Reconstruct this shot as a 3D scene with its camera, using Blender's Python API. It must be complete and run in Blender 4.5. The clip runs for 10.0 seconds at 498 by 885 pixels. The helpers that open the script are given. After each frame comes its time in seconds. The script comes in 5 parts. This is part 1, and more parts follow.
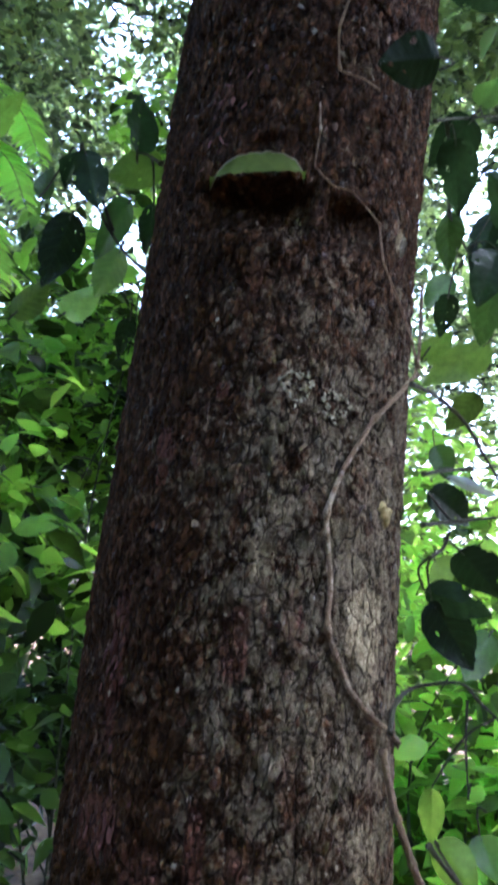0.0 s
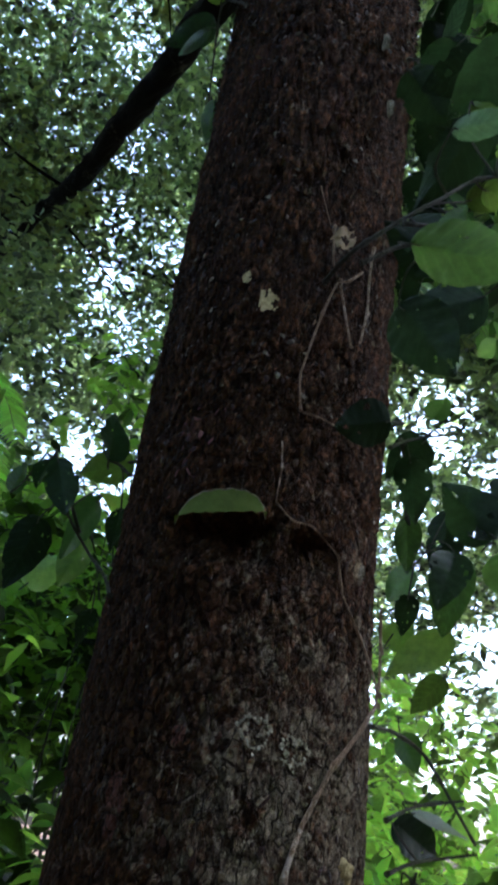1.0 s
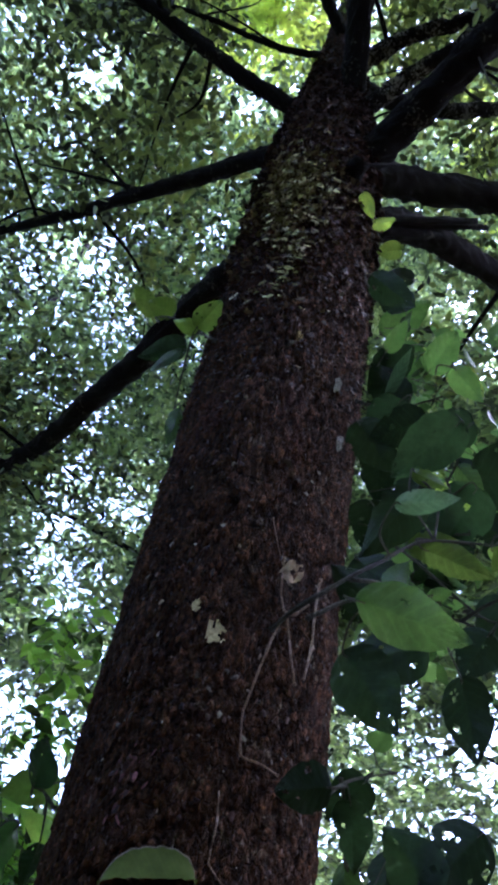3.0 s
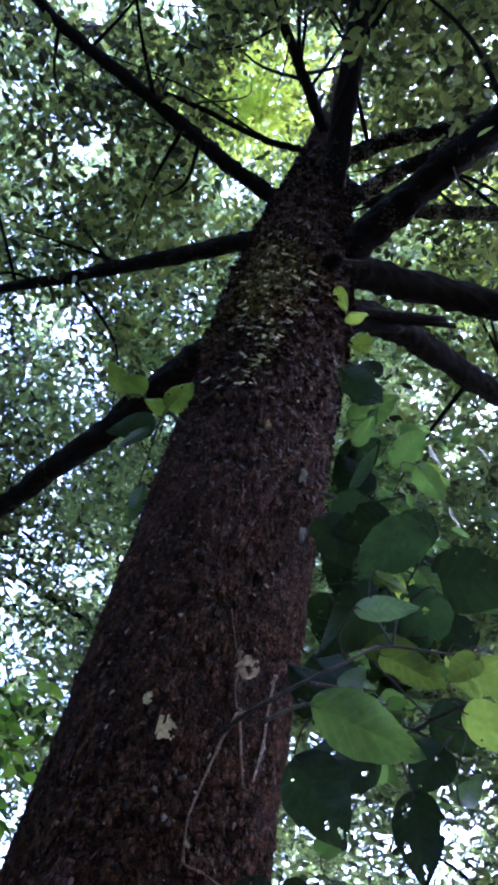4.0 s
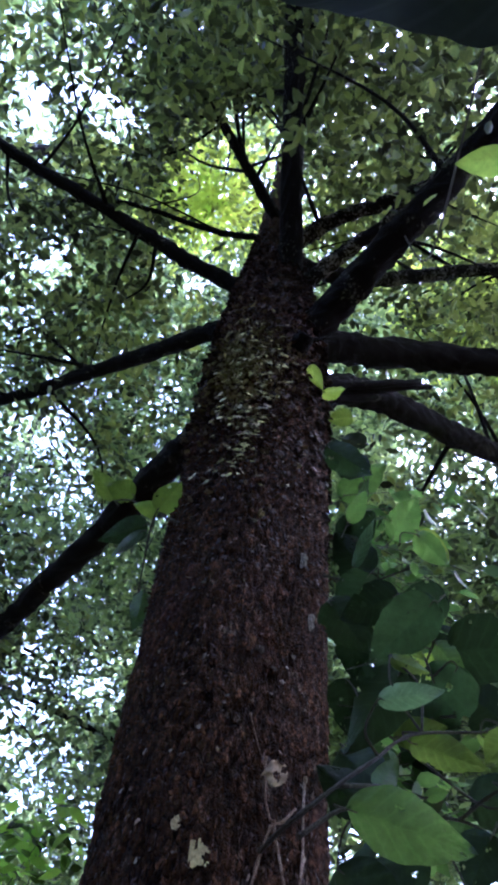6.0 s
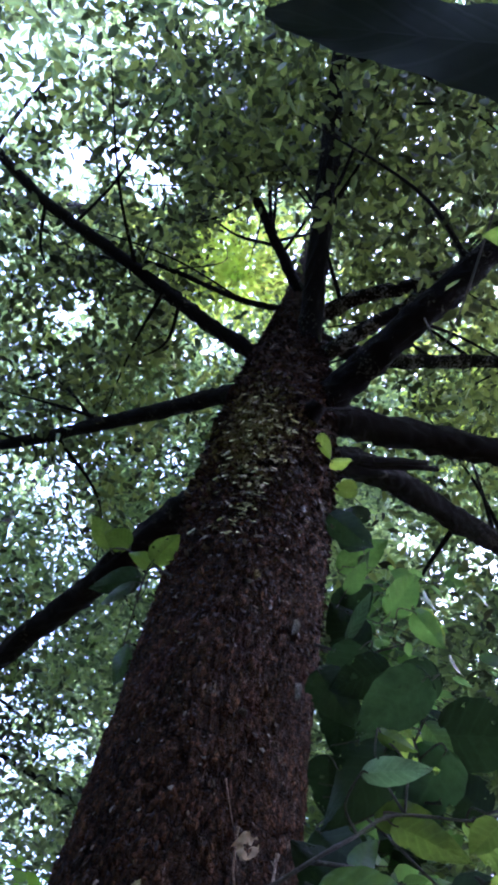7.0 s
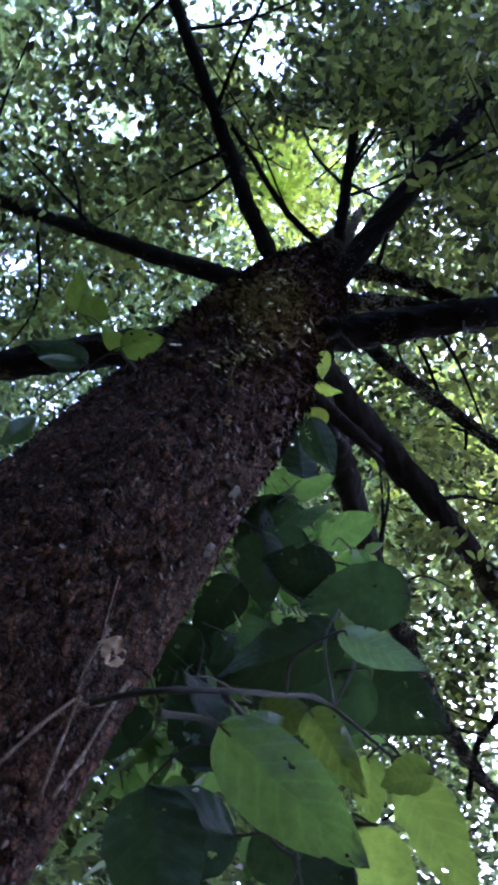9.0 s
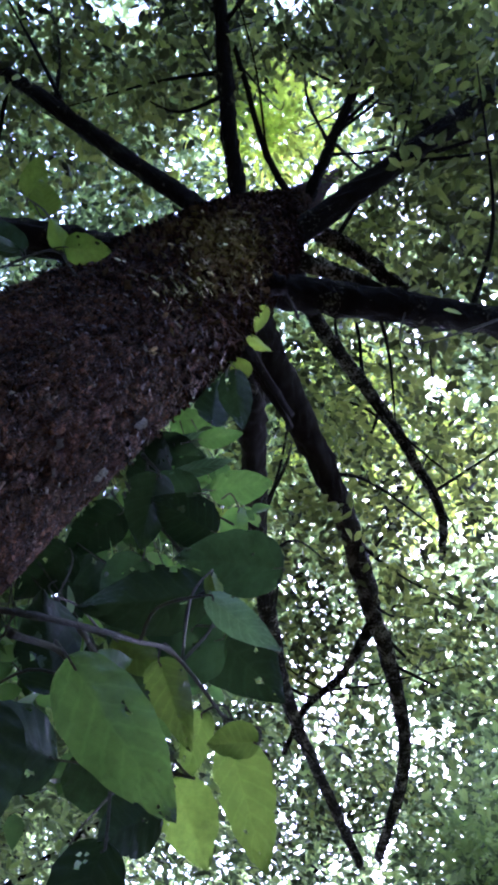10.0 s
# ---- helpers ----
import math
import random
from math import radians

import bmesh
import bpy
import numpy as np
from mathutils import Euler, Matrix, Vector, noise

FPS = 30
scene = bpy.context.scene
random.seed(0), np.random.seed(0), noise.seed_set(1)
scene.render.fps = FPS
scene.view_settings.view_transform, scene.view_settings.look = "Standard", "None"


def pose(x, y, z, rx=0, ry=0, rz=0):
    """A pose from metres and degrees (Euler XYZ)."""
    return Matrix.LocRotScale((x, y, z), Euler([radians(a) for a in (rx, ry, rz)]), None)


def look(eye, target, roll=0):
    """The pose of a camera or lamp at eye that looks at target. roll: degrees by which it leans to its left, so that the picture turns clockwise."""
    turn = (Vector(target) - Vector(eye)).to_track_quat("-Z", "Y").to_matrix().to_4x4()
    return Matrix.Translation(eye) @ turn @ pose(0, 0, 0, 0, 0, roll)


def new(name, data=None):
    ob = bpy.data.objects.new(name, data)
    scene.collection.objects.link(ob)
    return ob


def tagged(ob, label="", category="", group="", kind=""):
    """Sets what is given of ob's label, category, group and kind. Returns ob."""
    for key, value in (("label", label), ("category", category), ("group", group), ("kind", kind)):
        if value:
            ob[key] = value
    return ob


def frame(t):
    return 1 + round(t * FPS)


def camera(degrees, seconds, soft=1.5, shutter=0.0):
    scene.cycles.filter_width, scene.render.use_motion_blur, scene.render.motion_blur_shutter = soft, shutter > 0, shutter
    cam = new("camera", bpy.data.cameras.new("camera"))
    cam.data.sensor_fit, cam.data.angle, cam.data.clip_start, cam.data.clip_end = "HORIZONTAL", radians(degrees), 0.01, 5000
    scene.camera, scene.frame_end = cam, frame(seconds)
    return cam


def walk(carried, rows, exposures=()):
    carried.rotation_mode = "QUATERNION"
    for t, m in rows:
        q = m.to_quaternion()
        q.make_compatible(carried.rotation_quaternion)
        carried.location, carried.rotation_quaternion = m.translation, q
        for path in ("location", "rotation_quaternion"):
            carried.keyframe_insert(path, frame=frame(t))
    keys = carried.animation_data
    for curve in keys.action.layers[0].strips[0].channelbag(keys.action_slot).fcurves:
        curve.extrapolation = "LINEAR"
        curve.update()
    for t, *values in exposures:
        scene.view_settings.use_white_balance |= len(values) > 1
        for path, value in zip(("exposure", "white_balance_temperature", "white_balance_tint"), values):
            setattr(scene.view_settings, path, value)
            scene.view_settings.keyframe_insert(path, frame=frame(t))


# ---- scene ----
cam = camera(34.63, 10.0, soft=3.6, shutter=0.2)
# seconds, place in metres, turn in degrees
ROWS = [
    (0, 0.0000, -0.0000, 1.5000, 101.761, -7.468, -1.550),
    (0.5, -0.0153, -0.0320, 1.6082, 109.092, -7.668, -3.030),
    (1, -0.0147, -0.0650, 1.6577, 116.891, -8.143, -4.211),
    (1.5, -0.0244, -0.0905, 1.6917, 122.438, -8.440, -6.583),
    (2, -0.0299, -0.1213, 1.7159, 127.289, -8.303, -7.133),
    (2.5, -0.0363, -0.1309, 1.7343, 130.895, -8.360, -8.539),
    (3, -0.0480, -0.1652, 1.7480, 135.403, -9.197, -9.875),
    (3.2, -0.0544, -0.1815, 1.7558, 137.022, -9.386, -11.373),
    (4.3, -0.0624, -0.1957, 1.7707, 141.714, -9.345, -14.501),
    (4.5, -0.0599, -0.1938, 1.7726, 141.709, -8.353, -13.340),
    (5, -0.0609, -0.1842, 1.7779, 141.924, -5.383, -9.685),
    (5.5, -0.0602, -0.1924, 1.7837, 143.167, -4.336, -8.395),
    (6, -0.0714, -0.2049, 1.7974, 146.133, -4.378, -8.617),
    (6.2, -0.0788, -0.2057, 1.7970, 147.555, -4.724, -9.054),
    (7.3, -0.0606, -0.1216, 1.7881, 152.320, -8.081, -13.940),
    (7.5, -0.0599, -0.0793, 1.7761, 152.251, -8.121, -13.867),
    (8, -0.1047, 0.0663, 1.7955, 153.351, -10.352, -19.995),
    (8.5, -0.1382, 0.1932, 1.8419, 154.405, -11.944, -34.060),
    (9, -0.1344, 0.2543, 1.8476, 155.937, -15.380, -47.489),
    (9.5, -0.1384, 0.2679, 1.8602, 156.143, -16.535, -60.601),
    (10, -0.1568, 0.2482, 1.8600, 155.810, -15.611, -64.426),
]
# seconds, stops, white balance
EXPOSE = [(0.0, 3.97, 4850, 22), (0.5, 2.92, 4850, 17), (1.0, 2.92, 4950, 16), (2.0, 3.1, 4950, 25), (3.0, 3.25, 4700, 34), (4.5, 3.38, 4600, 40), (6.0, 3.36, 4650, 38), (7.5, 3.32, 4650, 38), (10.0, 3.33, 4600, 42)]
walk(cam, [(t, pose(*r)) for t, *r in ROWS], EXPOSE)

# ---- sky and light: bright overcast over the canopy ----
world = bpy.data.worlds.new("overcast")
scene.world = world
world.use_nodes = True
wn, wl = world.node_tree.nodes, world.node_tree.links
sky = wn.new("ShaderNodeTexSky")
sky.sky_type, sky.sun_disc = "NISHITA", False
sky.sun_elevation, sky.sun_rotation = radians(54), radians(86)
sky.air_density, sky.dust_density, sky.ozone_density = 1.6, 6.0, 1.0
pale = wn.new("ShaderNodeHueSaturation")
pale.inputs["Saturation"].default_value = 0.8
wl.new(sky.outputs[0], pale.inputs["Color"])
wl.new(pale.outputs[0], wn["Background"].inputs[0])
wn["Background"].inputs[1].default_value = 0.15
sun = new("sun", bpy.data.lights.new("sun", "SUN"))
sun.data.energy, sun.data.angle, sun.data.color = 0.5, radians(35), (1.0, 0.97, 0.92)
sun.matrix_world = look((8, 1.5, 13), (0, 1, 2))


# ---- materials ----
def nodes_of(name):
    m = bpy.data.materials.new(name)
    m.use_nodes = True
    return m, m.node_tree.nodes, m.node_tree.links, m.node_tree.nodes["Principled BSDF"]


def ramp(n, stops):
    r = n.new("ShaderNodeValToRGB")
    e = r.color_ramp.elements
    while len(e) < len(stops):
        e.new(0.5)
    for k, (p, c) in zip(e, stops):
        k.position, k.color = p, (*c, 1)
    return r


def noise_tex(n, l, scale, detail=6, rough=0.6, stretch=(1, 1, 1), kind="noise"):
    co = n.new("ShaderNodeTexCoord")
    mp = n.new("ShaderNodeMapping")
    mp.inputs["Scale"].default_value = stretch
    l.new(co.outputs["Object"], mp.inputs[0])
    t = n.new("ShaderNodeTexVoronoi" if kind == "voronoi" else "ShaderNodeTexNoise")
    t.inputs["Scale"].default_value = scale
    if kind == "noise":
        t.inputs["Detail"].default_value, t.inputs["Roughness"].default_value = detail, rough
    l.new(mp.outputs[0], t.inputs["Vector"])
    return t


def mix_col(n, l, fac, a, b, mode="MIX"):
    m = n.new("ShaderNodeMix")
    m.data_type, m.blend_type = "RGBA", mode
    for sock, v in ((m.inputs[0], fac), (m.inputs[6], a), (m.inputs[7], b)):
        if isinstance(v, (int, float)):
            sock.default_value = v
        elif isinstance(v, tuple):
            sock.default_value = (*v, 1)
        else:
            l.new(v, sock)
    return m.outputs[2]


def bump_of(n, l, height, strength, dist, normal=None):
    b = n.new("ShaderNodeBump")
    b.inputs["Strength"].default_value, b.inputs["Distance"].default_value = strength, dist
    l.new(height, b.inputs["Height"])
    if normal is not None:
        l.new(normal, b.inputs["Normal"])
    return b.outputs[0]


def bark_material(name, dark, mid, lichen, lichen_from, scale=1.0, red=0.0, plates=False, gloss=0.2, spread=False):
    m, n, l, p = nodes_of(name)
    big = noise_tex(n, l, 5 * scale, 4, 0.6, (1, 1, 0.6))
    fine = noise_tex(n, l, 80 * scale, 8, 0.72, (1, 1, 0.8))
    r = ramp(n, [(0.3, dark), (0.7, mid)])
    l.new(fine.outputs[0], r.inputs[0])
    col = r.outputs[0]
    fissure = None
    if plates:
        def number(op, x, y, z=0.0):
            k = n.new("ShaderNodeMath")
            k.operation = op
            for s, v in zip(k.inputs, (x, y, z)):
                if isinstance(v, (int, float)):
                    s.default_value = v
                else:
                    l.new(v, s)
            return k.outputs[0]

        def field(name):
            q = n.new("ShaderNodeAttribute")
            q.attribute_name = name
            return q.outputs["Fac"]

        def step(v, low, high):
            q = n.new("ShaderNodeMapRange")
            q.interpolation_type = "SMOOTHSTEP"
            q.inputs["From Min"].default_value, q.inputs["From Max"].default_value = low, high
            l.new(v, q.inputs[0])
            return q.outputs[0]

        def cells(size, stretch, feature, sway):
            co = n.new("ShaderNodeTexCoord")
            w = noise_tex(n, l, size * 0.55, 3, 0.6)
            off = n.new("ShaderNodeVectorMath")
            off.operation = "MULTIPLY_ADD"
            off.inputs[1].default_value = (sway / size,) * 3
            l.new(w.outputs["Color"], off.inputs[0])
            l.new(co.outputs["Object"], off.inputs[2])
            mp = n.new("ShaderNodeMapping")
            mp.inputs["Scale"].default_value = stretch
            l.new(off.outputs[0], mp.inputs[0])
            v = n.new("ShaderNodeTexVoronoi")
            v.feature = feature
            v.inputs["Scale"].default_value = size
            l.new(mp.outputs[0], v.inputs["Vector"])
            return v

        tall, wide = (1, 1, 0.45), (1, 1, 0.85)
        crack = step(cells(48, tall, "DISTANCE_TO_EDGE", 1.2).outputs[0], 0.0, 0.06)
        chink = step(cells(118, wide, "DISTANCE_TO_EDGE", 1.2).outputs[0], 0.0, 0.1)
        scale_tint = cells(118, wide, "F1", 1.2).outputs["Color"]
        grey_tint = n.new("ShaderNodeRGBToBW")
        l.new(scale_tint, grey_tint.inputs[0])
        pr = ramp(n, [(0.15, (0.5, 0.5, 0.5)), (0.5, (0.95, 0.93, 0.9)), (0.85, (1.7, 1.62, 1.5))])
        l.new(grey_tint.outputs[0], pr.inputs[0])
        col = mix_col(n, l, 1.0, col, pr.outputs[0], "MULTIPLY")
        # each plate has weathered to a tone of its own
        tone = ramp(n, [(0.2, (0.42, 0.4, 0.38)), (0.5, (0.92, 0.9, 0.88)), (0.8, (1.45, 1.38, 1.32))])
        l.new(field("plate"), tone.inputs[0])
        col = mix_col(n, l, 1.0, col, tone.outputs[0], "MULTIPLY")
        # lichen in fine flecks
        blot = noise_tex(n, l, 26, 4, 0.6)
        speck = noise_tex(n, l, 130, 6, 0.75, (1, 1, 0.8))
        amount = number("MULTIPLY_ADD", field("crust"), 0.42, number("MULTIPLY_ADD", blot.outputs[0], 1.0, speck.outputs[0]))
        amount = number("MULTIPLY_ADD", grey_tint.outputs[0], 0.16, amount)
        tan = ramp(n, [(0.3, (0.085, 0.06, 0.036)), (0.7, (0.31, 0.27, 0.18))])
        l.new(fine.outputs[0], tan.inputs[0])
        col = mix_col(n, l, number("MULTIPLY", step(amount, 1.28, 1.52), 0.8), col, tan.outputs[0])
        # bare red bark, and buff plates
        ragged = number("MULTIPLY_ADD", blot.outputs[0], 0.6, number("MULTIPLY", speck.outputs[0], 0.5))
        col = mix_col(n, l, step(number("ADD", field("bare"), ragged), 0.82, 1.05), col, mix_col(n, l, fine.outputs[0], (0.038, 0.016, 0.011), (0.2, 0.09, 0.06)))
        buff = mix_col(n, l, step(fine.outputs[0], 0.3, 0.7), (0.2, 0.155, 0.09), (0.56, 0.47, 0.3))
        col = mix_col(n, l, step(number("ADD", field("buff"), ragged), 0.85, 1.12), col, buff)
        # small upright glints, painted grey into the bark colour
        bark_glint = noise_tex(n, l, 170, 3, 0.5, (1, 1, 0.38))
        col = mix_col(n, l, number("MULTIPLY", step(number("MULTIPLY_ADD", blot.outputs[0], 0.25, bark_glint.outputs[0]), 0.76, 0.86), 0.55), col, (0.27, 0.215, 0.175))
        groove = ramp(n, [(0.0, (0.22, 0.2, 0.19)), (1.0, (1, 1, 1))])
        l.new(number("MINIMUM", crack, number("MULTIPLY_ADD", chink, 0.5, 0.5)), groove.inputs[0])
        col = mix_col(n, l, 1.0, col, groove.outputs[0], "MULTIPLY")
        fissure = number("ADD", crack, number("MULTIPLY", chink, 0.45))
        fissure = number("MULTIPLY_ADD", grey_tint.outputs[0], 0.5, fissure)
    if red:
        rn = noise_tex(n, l, 7 * scale, 5, 0.65, (1, 1, 0.35))
        rr = ramp(n, [(0.58, (0, 0, 0)), (0.72, (1, 1, 1))])
        l.new(rn.outputs[0], rr.inputs[0])
        f = n.new("ShaderNodeMath")
        f.operation = "MULTIPLY"
        f.inputs[1].default_value = red
        l.new(rr.outputs[0], f.inputs[0])
        col = mix_col(n, l, f.outputs[0], col, (0.14, 0.055, 0.045))
    crust = noise_tex(n, l, 32 * scale, 9, 0.75)
    add = n.new("ShaderNodeMath")
    add.operation = "ADD"
    half = n.new("ShaderNodeMath")
    half.operation = "MULTIPLY"
    half.inputs[1].default_value = 0.7
    l.new(big.outputs[0], half.inputs[0])
    l.new(half.outputs[0], add.inputs[0])
    l.new(crust.outputs[0], add.inputs[1])
    cr = ramp(n, [(lichen_from, (0, 0, 0)), (lichen_from + 0.09, (1, 1, 1))])
    l.new(add.outputs[0], cr.inputs[0])
    grown = cr.outputs[0]
    if spread:
        where = n.new("ShaderNodeAttribute")
        where.attribute_name = "spread"
        both = n.new("ShaderNodeMath")
        both.operation = "MULTIPLY"
        l.new(grown, both.inputs[0])
        l.new(where.outputs["Fac"], both.inputs[1])
        grown = both.outputs[0]
    col = mix_col(n, l, grown, col, lichen)
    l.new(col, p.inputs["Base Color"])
    p.inputs["Roughness"].default_value = 0.68 if plates else 0.5
    p.inputs["Specular IOR Level"].default_value = gloss
    b1 = bump_of(n, l, fine.outputs[0], 1.0, 0.006 if plates else 0.012)
    if fissure is not None:
        b1 = bump_of(n, l, fissure, 1.0, 0.009, b1)
    l.new(bump_of(n, l, crust.outputs[0], 0.5, 0.004, b1), p.inputs["Normal"])
    return m


def leaf_material(name, under, glow, vary=0.5, rough=0.42, veins=False, island=True, trans=0.5, gloss=0.5, lift=0.0):
    m, n, l, p = nodes_of(name)
    if island:
        rnd = n.new("ShaderNodeNewGeometry").outputs["Random Per Island"]
    else:
        rnd = n.new("ShaderNodeObjectInfo").outputs["Random"]
    drift = noise_tex(n, l, 1.1, 3, 0.6)
    spots = noise_tex(n, l, 30, 5, 0.7)
    mm = n.new("ShaderNodeMath")
    mm.operation = "MULTIPLY_ADD"
    mm.inputs[1].default_value = 0.4
    dr = n.new("ShaderNodeMath")
    dr.operation = "MULTIPLY_ADD"
    dr.inputs[1].default_value, dr.inputs[2].default_value = 1.7 if island else 0.3, (-0.8 if island else -0.1) + lift
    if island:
        # light and shade between a crown's boughs, put into the leaf tone by noise
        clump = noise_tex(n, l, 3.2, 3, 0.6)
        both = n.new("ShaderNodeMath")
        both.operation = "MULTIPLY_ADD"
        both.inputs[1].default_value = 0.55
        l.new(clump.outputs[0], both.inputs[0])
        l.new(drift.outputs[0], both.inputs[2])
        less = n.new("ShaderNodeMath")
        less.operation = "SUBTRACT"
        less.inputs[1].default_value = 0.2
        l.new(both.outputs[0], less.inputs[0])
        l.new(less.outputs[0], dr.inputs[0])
    else:
        l.new(drift.outputs[0], dr.inputs[0])
    l.new(dr.outputs[0], mm.inputs[2])
    l.new(spots.outputs[0], mm.inputs[0])
    ad = n.new("ShaderNodeMath")
    ad.operation = "MULTIPLY_ADD"
    ad.inputs[1].default_value = vary
    l.new(rnd, ad.inputs[0])
    l.new(mm.outputs[0], ad.inputs[2])

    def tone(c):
        # steps from near black to bright stand in for shaded and lit leaves
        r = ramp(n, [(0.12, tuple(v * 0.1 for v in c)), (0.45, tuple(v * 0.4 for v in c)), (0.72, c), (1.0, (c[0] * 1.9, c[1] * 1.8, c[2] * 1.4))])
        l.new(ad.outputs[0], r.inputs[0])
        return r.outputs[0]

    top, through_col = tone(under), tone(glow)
    p.inputs["Roughness"].default_value = rough
    p.inputs["Specular IOR Level"].default_value = gloss
    if veins:
        uv = n.new("ShaderNodeUVMap")
        sep = n.new("ShaderNodeSeparateXYZ")
        l.new(uv.outputs[0], sep.inputs[0])

        def calc(op, a, b=0.0, c=0.0):
            k = n.new("ShaderNodeMath")
            k.operation = op
            for s, v in zip(k.inputs, (a, b, c)):
                if isinstance(v, (int, float)):
                    s.default_value = v
                else:
                    l.new(v, s)
            return k.outputs[0]

        across = calc("ABSOLUTE", calc("MULTIPLY_ADD", sep.outputs[0], 2.0, -1.0))
        side = calc("SINE", calc("MULTIPLY", calc("SUBTRACT", sep.outputs[1], calc("MULTIPLY", across, 0.22)), 48.0))
        sidev = calc("SMOOTH_MIN", calc("MULTIPLY", calc("SUBTRACT", 1.0, side), 3.0), 1.0, 0.1)
        midv = calc("MINIMUM", calc("MULTIPLY", across, 22.0), 1.0)
        vein = calc("MINIMUM", sidev, midv)
        top = mix_col(n, l, calc("MULTIPLY", calc("SUBTRACT", 1.0, vein), 0.1), top, tuple(min(1, v * 2.2) for v in under))
        through_col = mix_col(n, l, calc("MULTIPLY", calc("SUBTRACT", 1.0, vein), 0.1), through_col, tuple(v * 0.45 for v in glow))
        l.new(bump_of(n, l, vein, 0.1, 0.002), p.inputs["Normal"])
    l.new(top, p.inputs["Base Color"])
    tr = n.new("ShaderNodeBsdfTranslucent")
    l.new(through_col, tr.inputs[0])
    mx = n.new("ShaderNodeMixShader")
    mx.inputs[0].default_value = trans
    l.new(p.outputs[0], mx.inputs[1])
    l.new(tr.outputs[0], mx.inputs[2])
    l.new(mx.outputs[0], n["Material Output"].inputs[0])
    return m


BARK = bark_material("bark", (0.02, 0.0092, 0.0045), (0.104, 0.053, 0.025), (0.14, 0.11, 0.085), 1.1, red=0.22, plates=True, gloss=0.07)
# base tones hold the backlit darkness of the limbs, lichen lies over them
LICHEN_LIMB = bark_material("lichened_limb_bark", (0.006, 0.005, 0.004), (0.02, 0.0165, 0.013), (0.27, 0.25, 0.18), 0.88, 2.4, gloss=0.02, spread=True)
TWIG = bark_material("green_twig", (0.03, 0.035, 0.018), (0.09, 0.1, 0.05), (0.12, 0.12, 0.08), 0.98, 3)
# near black, as the limbs' backlit look is put into the bark colour
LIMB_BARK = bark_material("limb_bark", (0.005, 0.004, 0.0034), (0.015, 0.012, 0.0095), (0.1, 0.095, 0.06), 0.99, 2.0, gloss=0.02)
STEM_BARK = bark_material("stem_bark", (0.13, 0.08, 0.046), (0.36, 0.245, 0.15), (0.5, 0.4, 0.3), 0.9, 2.5)
LICHEN = bark_material("lichen", (0.2, 0.17, 0.12), (0.5, 0.45, 0.33), (0.45, 0.41, 0.32), 0.9, 3)
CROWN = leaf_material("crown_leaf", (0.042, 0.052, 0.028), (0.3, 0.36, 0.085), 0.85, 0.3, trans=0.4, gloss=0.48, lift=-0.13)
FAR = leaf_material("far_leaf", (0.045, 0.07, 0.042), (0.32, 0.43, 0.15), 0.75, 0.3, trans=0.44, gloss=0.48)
# BRIGHT, SHRUB and SHADE: lit, middle and shaded copies of the shrub leaf
BRIGHT = leaf_material("lit_shrub_leaf", (0.17, 0.3, 0.055), (0.6, 0.92, 0.13), 1.0, 0.36, gloss=0.4, lift=-0.05)
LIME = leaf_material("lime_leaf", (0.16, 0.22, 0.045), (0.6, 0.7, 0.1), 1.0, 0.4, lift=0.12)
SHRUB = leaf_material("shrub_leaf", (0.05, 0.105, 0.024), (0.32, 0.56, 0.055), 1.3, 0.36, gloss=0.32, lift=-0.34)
SHADE = leaf_material("shaded_shrub_leaf", (0.022, 0.048, 0.016), (0.11, 0.2, 0.03), 1.3, 0.36, gloss=0.35, lift=-0.22)
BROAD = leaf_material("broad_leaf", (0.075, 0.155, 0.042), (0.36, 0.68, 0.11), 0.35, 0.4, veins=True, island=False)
YOUNG = leaf_material("young_leaf", (0.13, 0.23, 0.04), (0.54, 0.82, 0.1), 0.3, 0.38, veins=True, island=False)
FRESH = leaf_material("fresh_leaf", (0.16, 0.28, 0.045), (0.6, 0.82, 0.08), 0.3, 0.38, veins=True, island=False, lift=0.15)
TENDER = leaf_material("tender_leaf", (0.17, 0.34, 0.05), (0.62, 0.98, 0.1), 0.3, 0.38, veins=True, island=False, lift=0.15)
# leaf tone for the hanging vine, with the shade of its underside included
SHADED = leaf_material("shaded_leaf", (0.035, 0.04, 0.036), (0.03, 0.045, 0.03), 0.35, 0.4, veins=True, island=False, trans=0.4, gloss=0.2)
# the climbers' broad leaf again, with its backlit darkness put into the colour
BACKLIT = leaf_material("backlit_leaf", (0.026, 0.045, 0.026), (0.11, 0.22, 0.06), 0.35, 0.42, veins=True, island=False, trans=0.3, gloss=0.2)
# one leaf's reflection of the sky, put into a pale base colour
GLINT = leaf_material("sky_glint_leaf", (0.7, 0.76, 0.72), (0.5, 0.6, 0.5), 0.2, 0.3, veins=True, island=False, trans=0.3, lift=0.3)
SILVER = leaf_material("silver_leaf", (0.3, 0.4, 0.26), (0.2, 0.4, 0.14), 0.3, 0.4, veins=True, island=False, trans=0.35)


# ---- building helpers ----
rng = np.random.default_rng(7)


def smooth(me):
    me.polygons.foreach_set("use_smooth", [True] * len(me.polygons))
    return me


def mesh(name, verts, faces, material, flat=False):
    me = bpy.data.meshes.new(name)
    me.from_pydata([tuple(v) for v in verts], [], [tuple(f) for f in faces])
    me.materials.append(material)
    me.update()
    return me if flat else smooth(me)


def part(name, data, parent=None, label=""):
    ob = new(name, data)
    if parent is not None:
        ob.parent = parent
    return tagged(ob, label)


